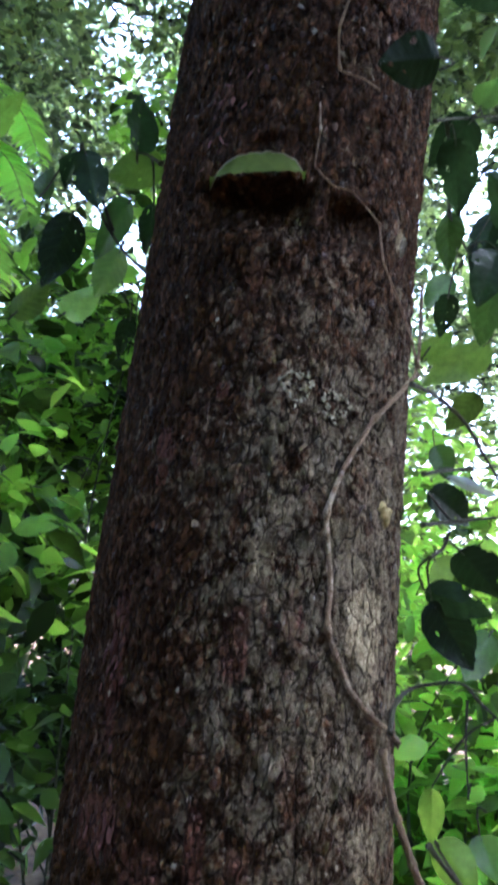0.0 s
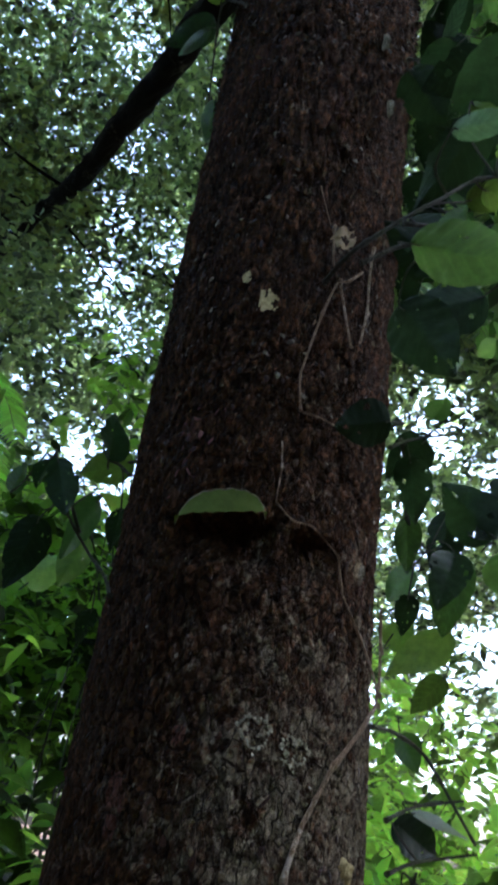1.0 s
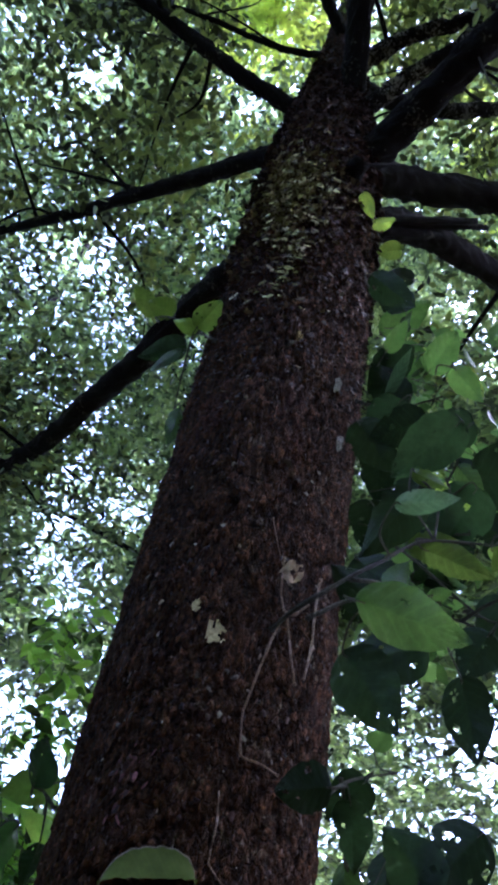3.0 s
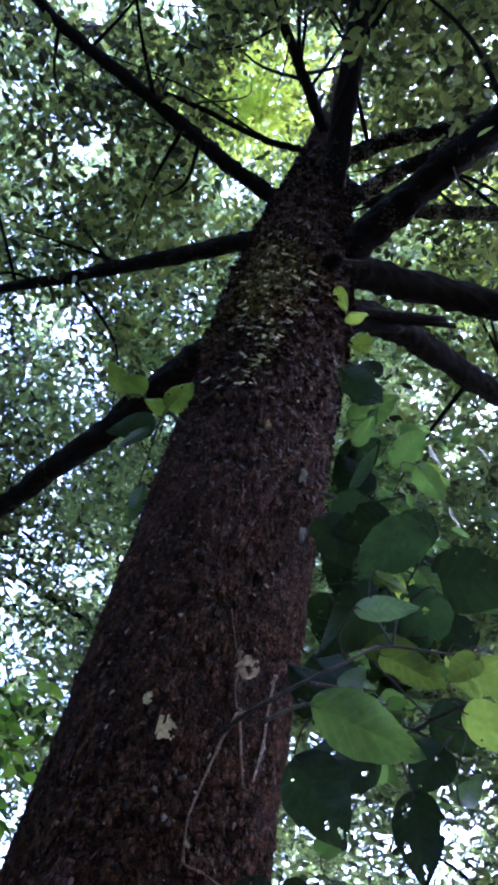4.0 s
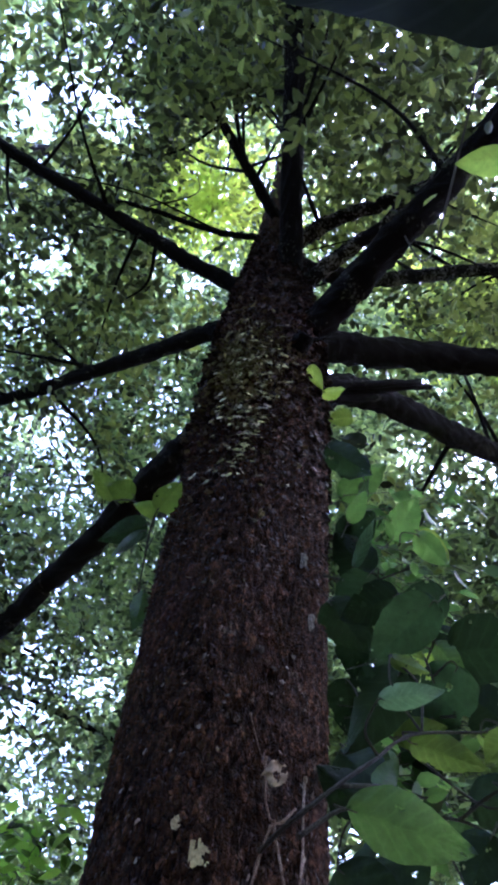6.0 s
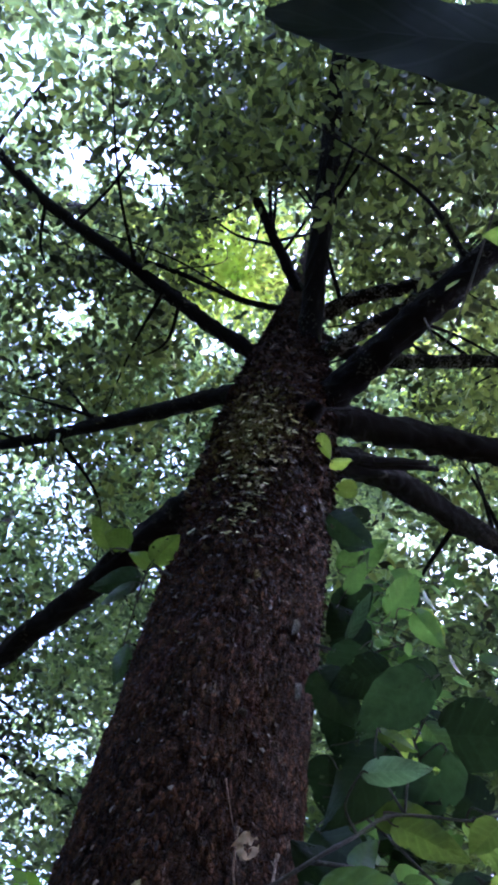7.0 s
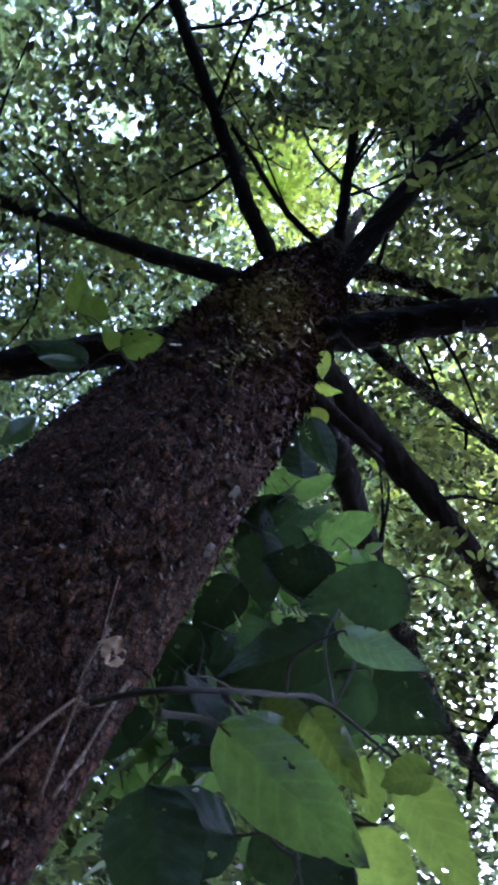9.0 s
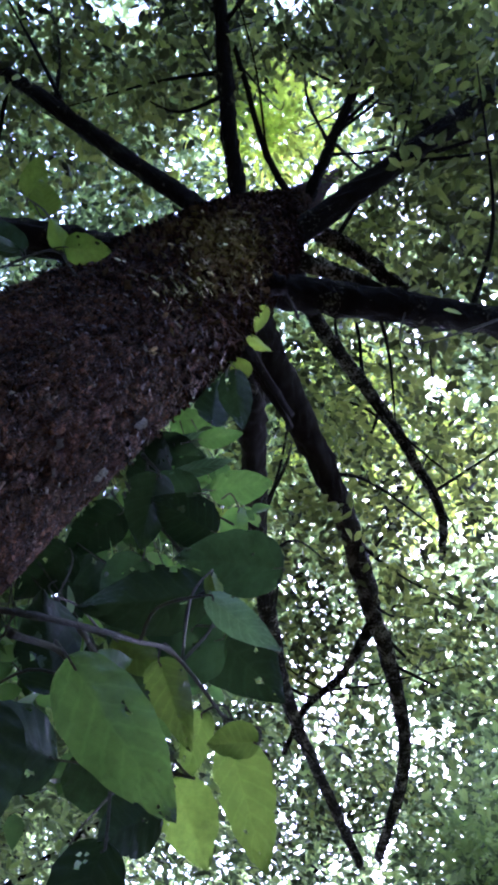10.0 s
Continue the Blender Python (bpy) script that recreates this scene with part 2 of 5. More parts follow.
def thing(name, label, category, at=(0, 0, 0), group="", kind=""):
    ob = new(name)
    ob.location = at
    ob.empty_display_size = 0.1
    return tagged(ob, label, category, group, kind)


def spline(pts, per=11, material=None):
    """A Catmull-Rom line through pts (rows of any width)."""
    p = np.array(pts, float)
    p = np.vstack([2 * p[0] - p[1], p, 2 * p[-1] - p[-2]])
    out = []
    for i in range(1, len(p) - 2):
        a, b, c, d = p[i - 1:i + 3]
        for s in np.arange(per) / per:
            out.append(0.5 * (2 * b + (c - a) * s + (2 * a - 5 * b + 4 * c - d) * s * s + (3 * b - a - 3 * c + d) * s ** 3))
    return np.array(out + [p[-2]])


def tube(pts, radii, sides=8, rough=0.0, seed=0):
    """Verts and faces of a closed tube along pts."""
    pts, radii = np.array(pts, float), np.array(radii, float)
    r = np.random.default_rng(seed)
    way = np.gradient(pts, axis=0)
    way /= np.linalg.norm(way, axis=1)[:, None] + 1e-9
    side = np.cross(way[0], (0.31, 0.17, 0.93))
    verts, faces = [], []
    ang = np.arange(sides) / sides * 2 * np.pi
    for i, (q, w) in enumerate(zip(pts, way)):
        side = side - w * (side @ w)
        side /= np.linalg.norm(side) + 1e-9
        b = np.cross(w, side)
        rad = radii[i] * (1 + rough * r.normal(size=sides))
        verts.extend(q + rad[:, None] * (np.cos(ang)[:, None] * side + np.sin(ang)[:, None] * b))
    n = len(pts)
    for i in range(n - 1):
        for k in range(sides):
            j = (k + 1) % sides
            faces.append((i * sides + k, i * sides + j, (i + 1) * sides + j, (i + 1) * sides + k))
    faces.append(tuple(range(sides))[::-1])
    faces.append(tuple((n - 1) * sides + k for k in range(sides)))
    return np.array(verts), faces


def leaf_cloud(name, at, heading, sizes, material, seed, flatness=0.6, ratio=0.42):
    """One mesh of many folded leaves: a leaf at each place, its tip along heading."""
    r = np.random.default_rng(seed)
    n = len(at)
    d = heading / (np.linalg.norm(heading, axis=1)[:, None] + 1e-9)
    up = np.array([0, 0, 1.0]) * flatness * 1.6 + r.normal(size=(n, 3)) * 0.55
    side = np.cross(d, up)
    side /= np.linalg.norm(side, axis=1)[:, None] + 1e-9
    nor = np.cross(side, d)
    L = sizes[:, None]
    W = L * ratio * r.uniform(0.8, 1.25, (n, 1)) * 0.5
    lift = W * r.uniform(0.05, 0.6, (n, 1))
    sag = L * r.uniform(-0.05, 0.25, (n, 1))
    base = at
    l1 = at + d * L * 0.28 - side * W * 0.85 + nor * lift
    l2 = at + d * L * 0.66 - side * W * 0.8 + nor * (lift - sag * 0.5)
    r1 = at + d * L * 0.28 + side * W * 0.85 + nor * lift
    r2 = at + d * L * 0.66 + side * W * 0.8 + nor * (lift - sag * 0.5)
    tip = at + d * L - nor * sag
    v = np.stack([base, l1, l2, tip, r2, r1], 1).reshape(-1, 3)
    q = np.arange(n)[:, None] * 6
    f = np.concatenate([q + [0, 3, 2, 1], q + [0, 5, 4, 3]], 1).reshape(-1, 4)
    me = bpy.data.meshes.new(name)
    me.vertices.add(len(v))
    me.vertices.foreach_set("co", v.ravel())
    me.loops.add(f.size)
    me.loops.foreach_set("vertex_index", f.ravel().astype(np.int32))
    me.polygons.add(len(f))
    me.polygons.foreach_set("loop_start", (np.arange(len(f)) * 4).astype(np.int32))
    me.materials.append(material)
    me.update(calc_edges=True)
    return me


def shaped_leaves(name, at, heading, sizes, material, seed, ratio=0.5):
    """One mesh of many leaves with a curved, pointed outline, a fold along the midrib and a drooping tip."""
    r = np.random.default_rng(seed)
    n = len(at)
    d = heading / (np.linalg.norm(heading, axis=1)[:, None] + 1e-9)
    side = np.cross(d, np.array([0, 0, 1.0]) + r.normal(size=(n, 3)) * 0.5)
    side /= np.linalg.norm(side, axis=1)[:, None] + 1e-9
    nor = np.cross(side, d)
    L = sizes[:, None]
    W = L * ratio * r.uniform(0.75, 1.25, (n, 1)) * 0.5
    fold, sag, twist = r.uniform(0.05, 0.45, (n, 1)), r.uniform(0.0, 0.35, (n, 1)), r.normal(size=(n, 1)) * 0.15
    rows = [at]
    for q, w in ((0.14, 0.62), (0.36, 1.0), (0.6, 0.86), (0.84, 0.36)):
        mid = at + d * L * q - nor * L * sag * q * q
        for k in (-1, 0, 1):
            rows.append(mid + side * W * w * k + nor * W * w * abs(k) * (fold + twist * k * q))
    rows.append(at + d * L - nor * L * sag)
    v = np.stack(rows, 1).reshape(-1, 3)
    tri = [(0, 2, 1), (0, 3, 2), (10, 11, 13), (11, 12, 13)]
    quad = [(b + i, b + i + 1, b + i + 4, b + i + 3) for b in (1, 4, 7) for i in (0, 1)]
    start = np.arange(n)[:, None] * 14
    loops = np.concatenate([start + np.array([i for f in tri + quad for i in f])], 1).ravel()
    lens = np.tile([3] * 4 + [4] * 6, n)
    me = bpy.data.meshes.new(name)
    me.vertices.add(len(v))
    me.vertices.foreach_set("co", v.ravel())
    me.loops.add(len(loops))
    me.loops.foreach_set("vertex_index", loops.astype(np.int32))
    me.polygons.add(len(lens))
    me.polygons.foreach_set("loop_start", (np.cumsum(lens) - lens).astype(np.int32))
    me.materials.append(material)
    me.update(calc_edges=True)
    return smooth(me)


def sprays(centres, per, size, seed, spread=0.16, down=0.15):
    """Leaf places and headings in sprays about the twig ends given."""
    r = np.random.default_rng(seed)
    n = len(centres)
    axis = r.normal(size=(n, 3)) * (1, 1, 0.35)
    axis /= np.linalg.norm(axis, axis=1)[:, None]
    k = np.repeat(np.arange(n), per)
    s = r.uniform(-1, 1, (len(k), 1))
    at = centres[k] + axis[k] * s * spread + r.normal(size=(len(k), 3)) * spread * 0.3
    head = r.normal(size=(len(k), 3)) * (1, 1, 0.45) + axis[k] * 0.9 - (0, 0, down)
    return at, head, r.uniform(size[0], size[1], len(k))


# ---- the trunk's form ----
TRUNK_R = np.array([(0, 0.30), (0.5, 0.265), (1, 0.243), (1.5, 0.228), (2, 0.216), (3, 0.207), (4, 0.207), (4.4, 0.205), (4.8, 0.196), (5.4, 0.155), (6.4, 0.1), (7.8, 0.05), (9.5, 0.02)])
TRUNK_AXIS = np.array([(0, 0.075, 1.22), (1, 0.05, 1.215), (1.5, 0.028, 1.215), (2, 0.018, 1.216), (3, 0.009, 1.215), (4, 0.006, 1.22), (5, 0.008, 1.3), (6, 0.0, 1.4), (7.8, -0.03, 1.55), (9.5, -0.05, 1.65)])


# notches in the bark: turn, upper edge, reach to either side, height, depth
HOLLOWS = [(-14, 2.079, 24, 22, 0.085, 0.06), (24, 2.072, 12, 12, 0.085, 0.035)]


def worley(u, v, cu, cv, period, seed):
    """Nearest and second nearest distance, and the nearest cell's number, on a wrapped sheet."""
    r = np.random.default_rng(seed)
    nu, nv = max(3, int(round(period / cu))), 1400
    jit, ids = r.uniform(0, 1, (nu, nv, 2)), r.uniform(0, 1, (nu, nv))
    x, y = u / period * nu, v / cv
    ix, iy = np.floor(x).astype(int), np.floor(y).astype(int)
    f1, f2, who = np.full(x.shape, 9.0), np.full(x.shape, 9.0), np.zeros(x.shape)
    for dx in (-1, 0, 1):
        for dy in (-1, 0, 1):
            a, b = (ix + dx) % nu, (iy + dy) % nv
            d = (np.abs(ix + dx + jit[a, b, 0] - x) ** 2.6 + np.abs(iy + dy + jit[a, b, 1] - y) ** 2.6) ** 0.385
            near = d < f1
            f2 = np.where(near, f1, np.minimum(f2, d))
            who = np.where(near, ids[a, b], who)
            f1 = np.where(near, d, f1)
    return f1, f2, who


def bark_fields(theta, z):
    """The bark's relief in metres, and a tint from 0 to 1 for each plate, at turns theta (radians from the side that faces -y) and heights z."""
    u = np.mod(theta, 2 * np.pi) * 0.21
    w = 2 * np.pi * 0.21
    warp = 0.006 * np.sin(z * 37 + np.sin(theta * 5) * 2) + 0.004 * np.sin(theta * 23 + z * 11) + 0.003 * np.sin(z * 131 + theta * 17)
    warp = warp + 0.0018 * np.sin(z * 310 + theta * 41 + 3 * np.sin(theta * 29)) + 0.0014 * np.sin(theta * 97 - z * 190 + 2 * np.sin(z * 83))
    f1, f2, a = worley(u + warp, z + warp * 1.5, 0.034, 0.075, w, 1)
    g1, g2, b = worley(u - warp, z - warp, 0.0125, 0.027, w, 2)
    h1, h2, c = worley(u + warp * 2, z + warp, 0.0062, 0.0105, w, 3)
    rough = np.interp(z, [1.9, 2.6, 3.4], [0.0018, 0.0024, 0.0035])
    flaky = np.interp(z, [1.9, 2.6, 4.2], [1.0, 1.4, 1.8])
    big = np.clip((f2 - f1) * 9, 0, 1)
    mid = np.clip((g2 - g1) * 11, 0, 1)
    small = np.clip((h2 - h1) * 7, 0, 1)
    form = 0.006 * np.sin(theta * 3 + z * 0.8) + 0.004 * np.sin(theta * 5 - z * 1.7 + 1)
    deep = 0
    for turn, top, left, right, drop, dip in HOLLOWS:
        across = (np.degrees(theta) - turn) / np.where(np.degrees(theta) < turn, left, right)
        below = (top - 0.004 * np.sin(theta * 31) - z) / drop
        deep = deep + dip * np.clip(1 - across ** 2, 0, 1) ** 0.6 * np.clip(below * 7, 0, 1) * np.clip(1 - below, 0, 1) ** 0.8
    high = form - deep + flaky * (0.006 * big + 0.004 * (a - 0.5) + 0.0028 * mid + 0.0042 * (b - 0.5) * mid + rough * (c - 0.2) * small) - 0.01
    return high, 0.2 * a + 0.4 * b + 0.4 * c


def bark_height(theta, z):
    return bark_fields(theta, z)[0]


def trunk_at(z):
    return (np.interp(z, TRUNK_AXIS[:, 0], TRUNK_AXIS[:, 1]), np.interp(z, TRUNK_AXIS[:, 0], TRUNK_AXIS[:, 2]),
            np.interp(z, TRUNK_R[:, 0], TRUNK_R[:, 1]))


def surf(turn, z, off=0.0, relief=True):
    """Places on the trunk's surface: turn in degrees from the side that faces -y, towards +x."""
    th, z = np.radians(np.asarray(turn, float)), np.asarray(z, float)
    ax, ay, r = trunk_at(z)
    r = r + off + (bark_height(th, z) if relief else 0)
    return np.stack([ax + r * np.sin(th), ay - r * np.cos(th), z], -1)


BUFF = [(42, 1.495, 11, 0.05, 0.55), (46, 1.43, 7, 0.035, 0.42), (6, 1.63, 8, 0.07, 0.3), (3, 1.56, 4, 0.025, 0.45), (45, 1.21, 9, 0.06, 0.4), (51, 1.648, 3, 0.02, 0.7), (44, 1.7, 6, 0.05, 0.3), (48, 2.04, 3, 0.02, 0.5)]
BARE = [(-38, 1.70, 3, 0.02, 0.6), (-37, 1.655, 2.5, 0.014, 0.6), (-33, 1.685, 2, 0.012, 0.5), (-17, 1.77, 2.5, 0.012, 0.5), (-46, 1.46, 4, 0.045, 0.6), (-45, 1.37, 3, 0.06, 0.45), (-33, 1.52, 4, 0.02, 0.35), (-44, 1.22, 9, 0.035, 0.6), (-26, 1.17, 7, 0.05, 0.45),
        (-10, 1.22, 3, 0.06, 0.45), (-4, 1.46, 5, 0.05, 0.4), (13, 1.48, 4, 0.06, 0.35), (16, 1.3, 4, 0.05, 0.35), (-30, 2.19, 6, 0.05, 0.3), (2, 1.2, 4, 0.04, 0.4)]


def trunk_mesh():
    zs = np.concatenate([np.arange(0, 1.1, 0.03), np.arange(1.1, 2.4, 0.0048), np.arange(2.4, 4.7, 0.01), np.arange(4.7, 6.6, 0.02), np.arange(6.6, 9.5, 0.05)])
    th = np.concatenate([np.linspace(-110, 110, 350), np.linspace(115, 245, 35)])
    cols = len(th)
    T, Z = np.meshgrid(th, zs)
    v = surf(T, Z)
    low = np.clip(1 - Z / 0.7, 0, 1) ** 2 * 0.12
    v[..., 0] += np.sin(np.radians(T)) * low * (1 + 0.5 * np.sin(np.radians(T) * 5))
    v[..., 1] -= np.cos(np.radians(T)) * low * (1 + 0.5 * np.sin(np.radians(T) * 5))
    v = v.reshape(-1, 3)
    i = np.arange(len(zs) - 1)[:, None] * cols
    k = np.arange(cols)[None]
    j = (k + 1) % cols
    f = np.stack([i + k, i + j, i + cols + j, i + cols + k], -1).reshape(-1, 4)
    me = bpy.data.meshes.new("trunk")
    me.vertices.add(len(v))
    me.vertices.foreach_set("co", v.ravel())
    me.loops.add(f.size)
    me.loops.foreach_set("vertex_index", f.ravel().astype(np.int32))
    me.polygons.add(len(f))
    me.polygons.foreach_set("loop_start", (np.arange(len(f)) * 4).astype(np.int32))
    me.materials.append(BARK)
    me.update(calc_edges=True)
    tint = me.attributes.new("plate", "FLOAT", "POINT")
    tint.data.foreach_set("value", (0.5 + (bark_fields(np.radians(T), Z)[1] - 0.5) * np.interp(Z, [1.9, 2.5], [0.45, 1.3])).ravel().astype(np.float32))
    # where lichen grows: thickest low on the side towards +x
    grow = np.interp(T, [-80, -25, 0, 45, 85, 130], [0.2, 0.45, 0.9, 1.0, 0.9, 0.3]) * np.interp(Z, [0.8, 1.2, 1.45, 1.68, 1.85, 2.1, 2.6, 4.0], [0.7, 0.8, 1.0, 1.0, 0.75, 0.3, 0.25, 0.3])
    # buff plates and red bare bark: turn, height, half sizes in degrees and metres
    buff, bare = np.zeros(T.shape), np.zeros(T.shape)
    for field, spots in ((buff, BUFF), (bare, BARE)):
        for turn, z, a, h, top in spots:
            q = np.maximum(np.abs((T - turn) / a), np.abs((Z - z) / h)) * 0.6 + 0.4 * np.hypot((T - turn) / a, (Z - z) / h)
            np.maximum(field, top * np.clip(2.2 - 1.5 * q, 0, 1), out=field)
    for turn, z, size in ((7.6, 1.788, 0.0165), (21.9, 1.772, 0.0155)):
        q = np.hypot(np.radians(T - turn) * 0.22, Z - z) / size
        np.maximum(buff, (0.5 + 0.14 * np.sin(np.arctan2(Z - z, np.radians(T - turn) * 0.22) * 5 + turn)) * np.exp(-((q - 0.8) / 0.3) ** 2), out=buff)
    for name, v in (("crust", grow), ("buff", buff), ("bare", bare)):
        at = me.attributes.new(name, "FLOAT", "POINT")
        at.data.foreach_set("value", v.ravel().astype(np.float32))
    return smooth(me)


# ---- ground ----
def ground_mesh():
    n, size = 121, 130.0
    g = np.linspace(-1, 1, n)
    X, Y = np.meshgrid(np.sign(g) * np.abs(g) ** 2.2 * size, np.sign(g) * np.abs(g) ** 2.2 * size)
    Z = 0.05 * np.sin(X * 0.9) * np.cos(Y * 0.7) + 0.02 * np.sin(X * 3.1 + Y * 2.3) - 0.03
    v = np.stack([X, Y, Z], -1).reshape(-1, 3)
    f = [(a * n + b, a * n + b + 1, (a + 1) * n + b + 1, (a + 1) * n + b) for a in range(n - 1) for b in range(n - 1)]
    m, nn, l, p = nodes_of("forest_floor")
    t = noise_tex(nn, l, 9, 8, 0.7)
    r = ramp(nn, [(0.3, (0.025, 0.016, 0.009)), (0.5, (0.1, 0.058, 0.028)), (0.62, (0.15, 0.1, 0.05)), (0.75, (0.05, 0.065, 0.022))])
    l.new(t.outputs[0], r.inputs[0])
    l.new(r.outputs[0], p.inputs["Base Color"])
    p.inputs["Roughness"].default_value = 0.9
    p.inputs["Specular IOR Level"].default_value = 0.12
    l.new(bump_of(nn, l, t.outputs[0], 0.8, 0.03), p.inputs["Normal"])
    return mesh("ground", v, f, m)


tagged(new("ground", ground_mesh()), "brown forest floor of soil and leaf litter", "ground", kind="structure")

# openings of the canopy: the way from the tree's foot, eye high, and the half angle in degrees
GAPS = [((0.235, 0.84, 0.49), 3.0), ((0.355, 0.825, 0.44), 3.3), ((0.341, 0.867, 0.362), 2.0), ((0.34, 0.912, 0.23), 2.6), ((0.272, 0.54, 0.797), 1.7), ((0.221, 0.509, 0.832), 1.1), ((-0.2, 0.2, 0.96), 2.0), ((-0.21, 0.53, 0.82), 1.2), ((-0.11, 0.77, 0.62), 1.2),
        ((0.47, 0.7, 0.54), 1.0), ((-0.25, 0.35, 0.9), 1.5), ((0.53, 0.4, 0.75), 0.8), ((-0.18, 0.69, 0.7), 1.3), ((0.28, 0.2, 0.94), 2.0), ((-0.15, 0.92, 0.37), 4.0), ((-0.182, 0.906, 0.383), 3.0), ((-0.08, 0.285, 0.955), 1.9), ((0.22, 0.18, 0.96), 1.4), ((0.21, 0.12, 0.97), 1.2), ((0.31, 0.49, 0.81), 1.2),
        ((0.3, 0.846, 0.44), 2.0), ((0.375, 0.795, 0.476), 3.0), ((0.2, 0.26, 0.945), 1.5), ((0.225, 0.21, 0.95), 1.3), ((-0.23, 0.19, 0.95), 2.6), ((-0.28, 0.21, 0.94), 2.2), ((-0.38, 0.13, 0.92), 2.5), ((-0.21, 0.15, 0.97), 1.6), ((-0.25, 0.36, 0.90), 2.2)]
EYE = np.array((-0.06, 0.0, 1.75))
# stretches of branch with no leaves below them
BARE_WOOD = []


def open_gaps(c):
    """Leaves out the places that lie in the openings of the canopy."""
    keep = np.ones(len(c), bool)
    w = c - EYE
    w /= np.linalg.norm(w, axis=1)[:, None]
    for g, size in GAPS:
        ang = np.degrees(np.arccos(np.clip(w @ np.array(g) / np.linalg.norm(g), -1, 1)))
        keep &= ang + 1.2 * np.sin(c[:, 0] * 9 + c[:, 2] * 7) > size
    keep |= np.sin(c[:, 0] * 13 + c[:, 1] * 5) + np.sin(c[:, 1] * 11 - c[:, 2] * 7) + np.sin(c[:, 2] * 15 + c[:, 0] * 4) > 1.15
    if len(BARE_WOOD):
        line = np.array(BARE_WOOD) - EYE
        far = np.linalg.norm(line, axis=1)
        close = (w @ (line / far[:, None]).T > math.cos(radians(1.35))) & (np.linalg.norm(c - EYE, axis=1)[:, None] < far[None] + 0.15)
        keep &= ~close.any(axis=1)
    return keep


def in_canopy(at, head, size, base=(0, 0, 0)):
    """Leaf places, headings and sizes with those left out that would close the canopy's openings."""
    keep = open_gaps(at + np.array(base, float))
    return at[keep], head[keep], size[keep]


# ---- the main tree ----
tree = thing("forest_tree", "tall forest tree with dark flaky bark and whorled branches", "tree", (0.06, 1.22, 0))
tree_off = Matrix.Translation((-0.06, -1.22, 0))


def tree_part(name, me, label=""):
    ob = part(name, me, tree, label)
    ob.matrix_parent_inverse = tree_off
    return ob


tree_part("trunk", trunk_mesh(), "dark brown trunk with flaking lichen-spotted bark")

sprig_places = []


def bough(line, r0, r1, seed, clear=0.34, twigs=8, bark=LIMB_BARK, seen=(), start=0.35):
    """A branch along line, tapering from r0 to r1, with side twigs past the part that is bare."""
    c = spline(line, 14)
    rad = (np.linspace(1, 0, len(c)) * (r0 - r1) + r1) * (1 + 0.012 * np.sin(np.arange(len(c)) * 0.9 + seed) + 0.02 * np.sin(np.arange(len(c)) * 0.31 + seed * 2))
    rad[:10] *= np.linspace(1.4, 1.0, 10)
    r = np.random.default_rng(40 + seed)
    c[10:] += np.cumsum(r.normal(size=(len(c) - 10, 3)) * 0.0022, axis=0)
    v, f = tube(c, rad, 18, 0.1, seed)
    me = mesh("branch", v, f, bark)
    if bark is LICHEN_LIMB:
        at = me.attributes.new("spread", "FLOAT", "POINT")
        at.data.foreach_set("value", np.repeat(np.clip((np.linspace(0, 1, len(c)) - start) * 4, 0, 1), 18).astype(np.float32))
    ob = tree_part("branch", me, "dark branch with patches of moss")
    for low, high in seen:
        BARE_WOOD.extend(c[int(low * len(c)):int(high * len(c)):2])
    for k in range(twigs):
        at = int(r.uniform(clear, 1.0) * (len(c) - 1))
        w = c[min(at + 1, len(c) - 1)] - c[max(at - 1, 0)]
        w /= np.linalg.norm(w)
        d = w * r.uniform(0.4, 1) + r.normal(size=3) * (0.8, 0.8, 0.4) + (0, 0, 0.45)
        d /= np.linalg.norm(d)
        L = r.uniform(0.6, 1.4)
        twig_line = spline([c[at], c[at] + d * L * 0.4 + r.normal(size=3) * 0.05, c[at] + d * L + r.normal(size=3) * 0.12], 5)
        v, f = tube(twig_line, np.linspace(min(0.014, rad[at] * 0.4), 0.003, len(twig_line)), 6, 0.0, k)
        part("twig", mesh("twig", v, f, LIMB_BARK), ob)
        sprig_places.extend(twig_line[3:])
    return ob


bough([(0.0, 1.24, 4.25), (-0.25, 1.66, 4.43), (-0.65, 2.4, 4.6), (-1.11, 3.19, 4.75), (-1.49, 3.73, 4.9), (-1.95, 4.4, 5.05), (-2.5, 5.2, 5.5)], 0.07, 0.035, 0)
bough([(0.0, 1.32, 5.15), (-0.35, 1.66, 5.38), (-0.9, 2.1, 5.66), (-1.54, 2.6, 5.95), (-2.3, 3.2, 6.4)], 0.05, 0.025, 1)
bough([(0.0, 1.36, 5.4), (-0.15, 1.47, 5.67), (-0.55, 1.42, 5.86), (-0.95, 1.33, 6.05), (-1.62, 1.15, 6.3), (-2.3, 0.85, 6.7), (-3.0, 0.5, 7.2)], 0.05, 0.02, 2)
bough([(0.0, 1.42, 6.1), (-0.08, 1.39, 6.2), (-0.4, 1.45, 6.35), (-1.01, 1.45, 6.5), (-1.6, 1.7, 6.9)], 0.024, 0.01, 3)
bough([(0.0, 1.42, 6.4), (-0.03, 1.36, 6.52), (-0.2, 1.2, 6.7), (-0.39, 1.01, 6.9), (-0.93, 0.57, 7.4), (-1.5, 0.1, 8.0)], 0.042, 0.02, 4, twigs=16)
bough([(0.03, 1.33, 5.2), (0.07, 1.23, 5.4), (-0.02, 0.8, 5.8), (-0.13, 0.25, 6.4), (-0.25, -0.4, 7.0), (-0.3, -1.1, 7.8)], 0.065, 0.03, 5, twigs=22)
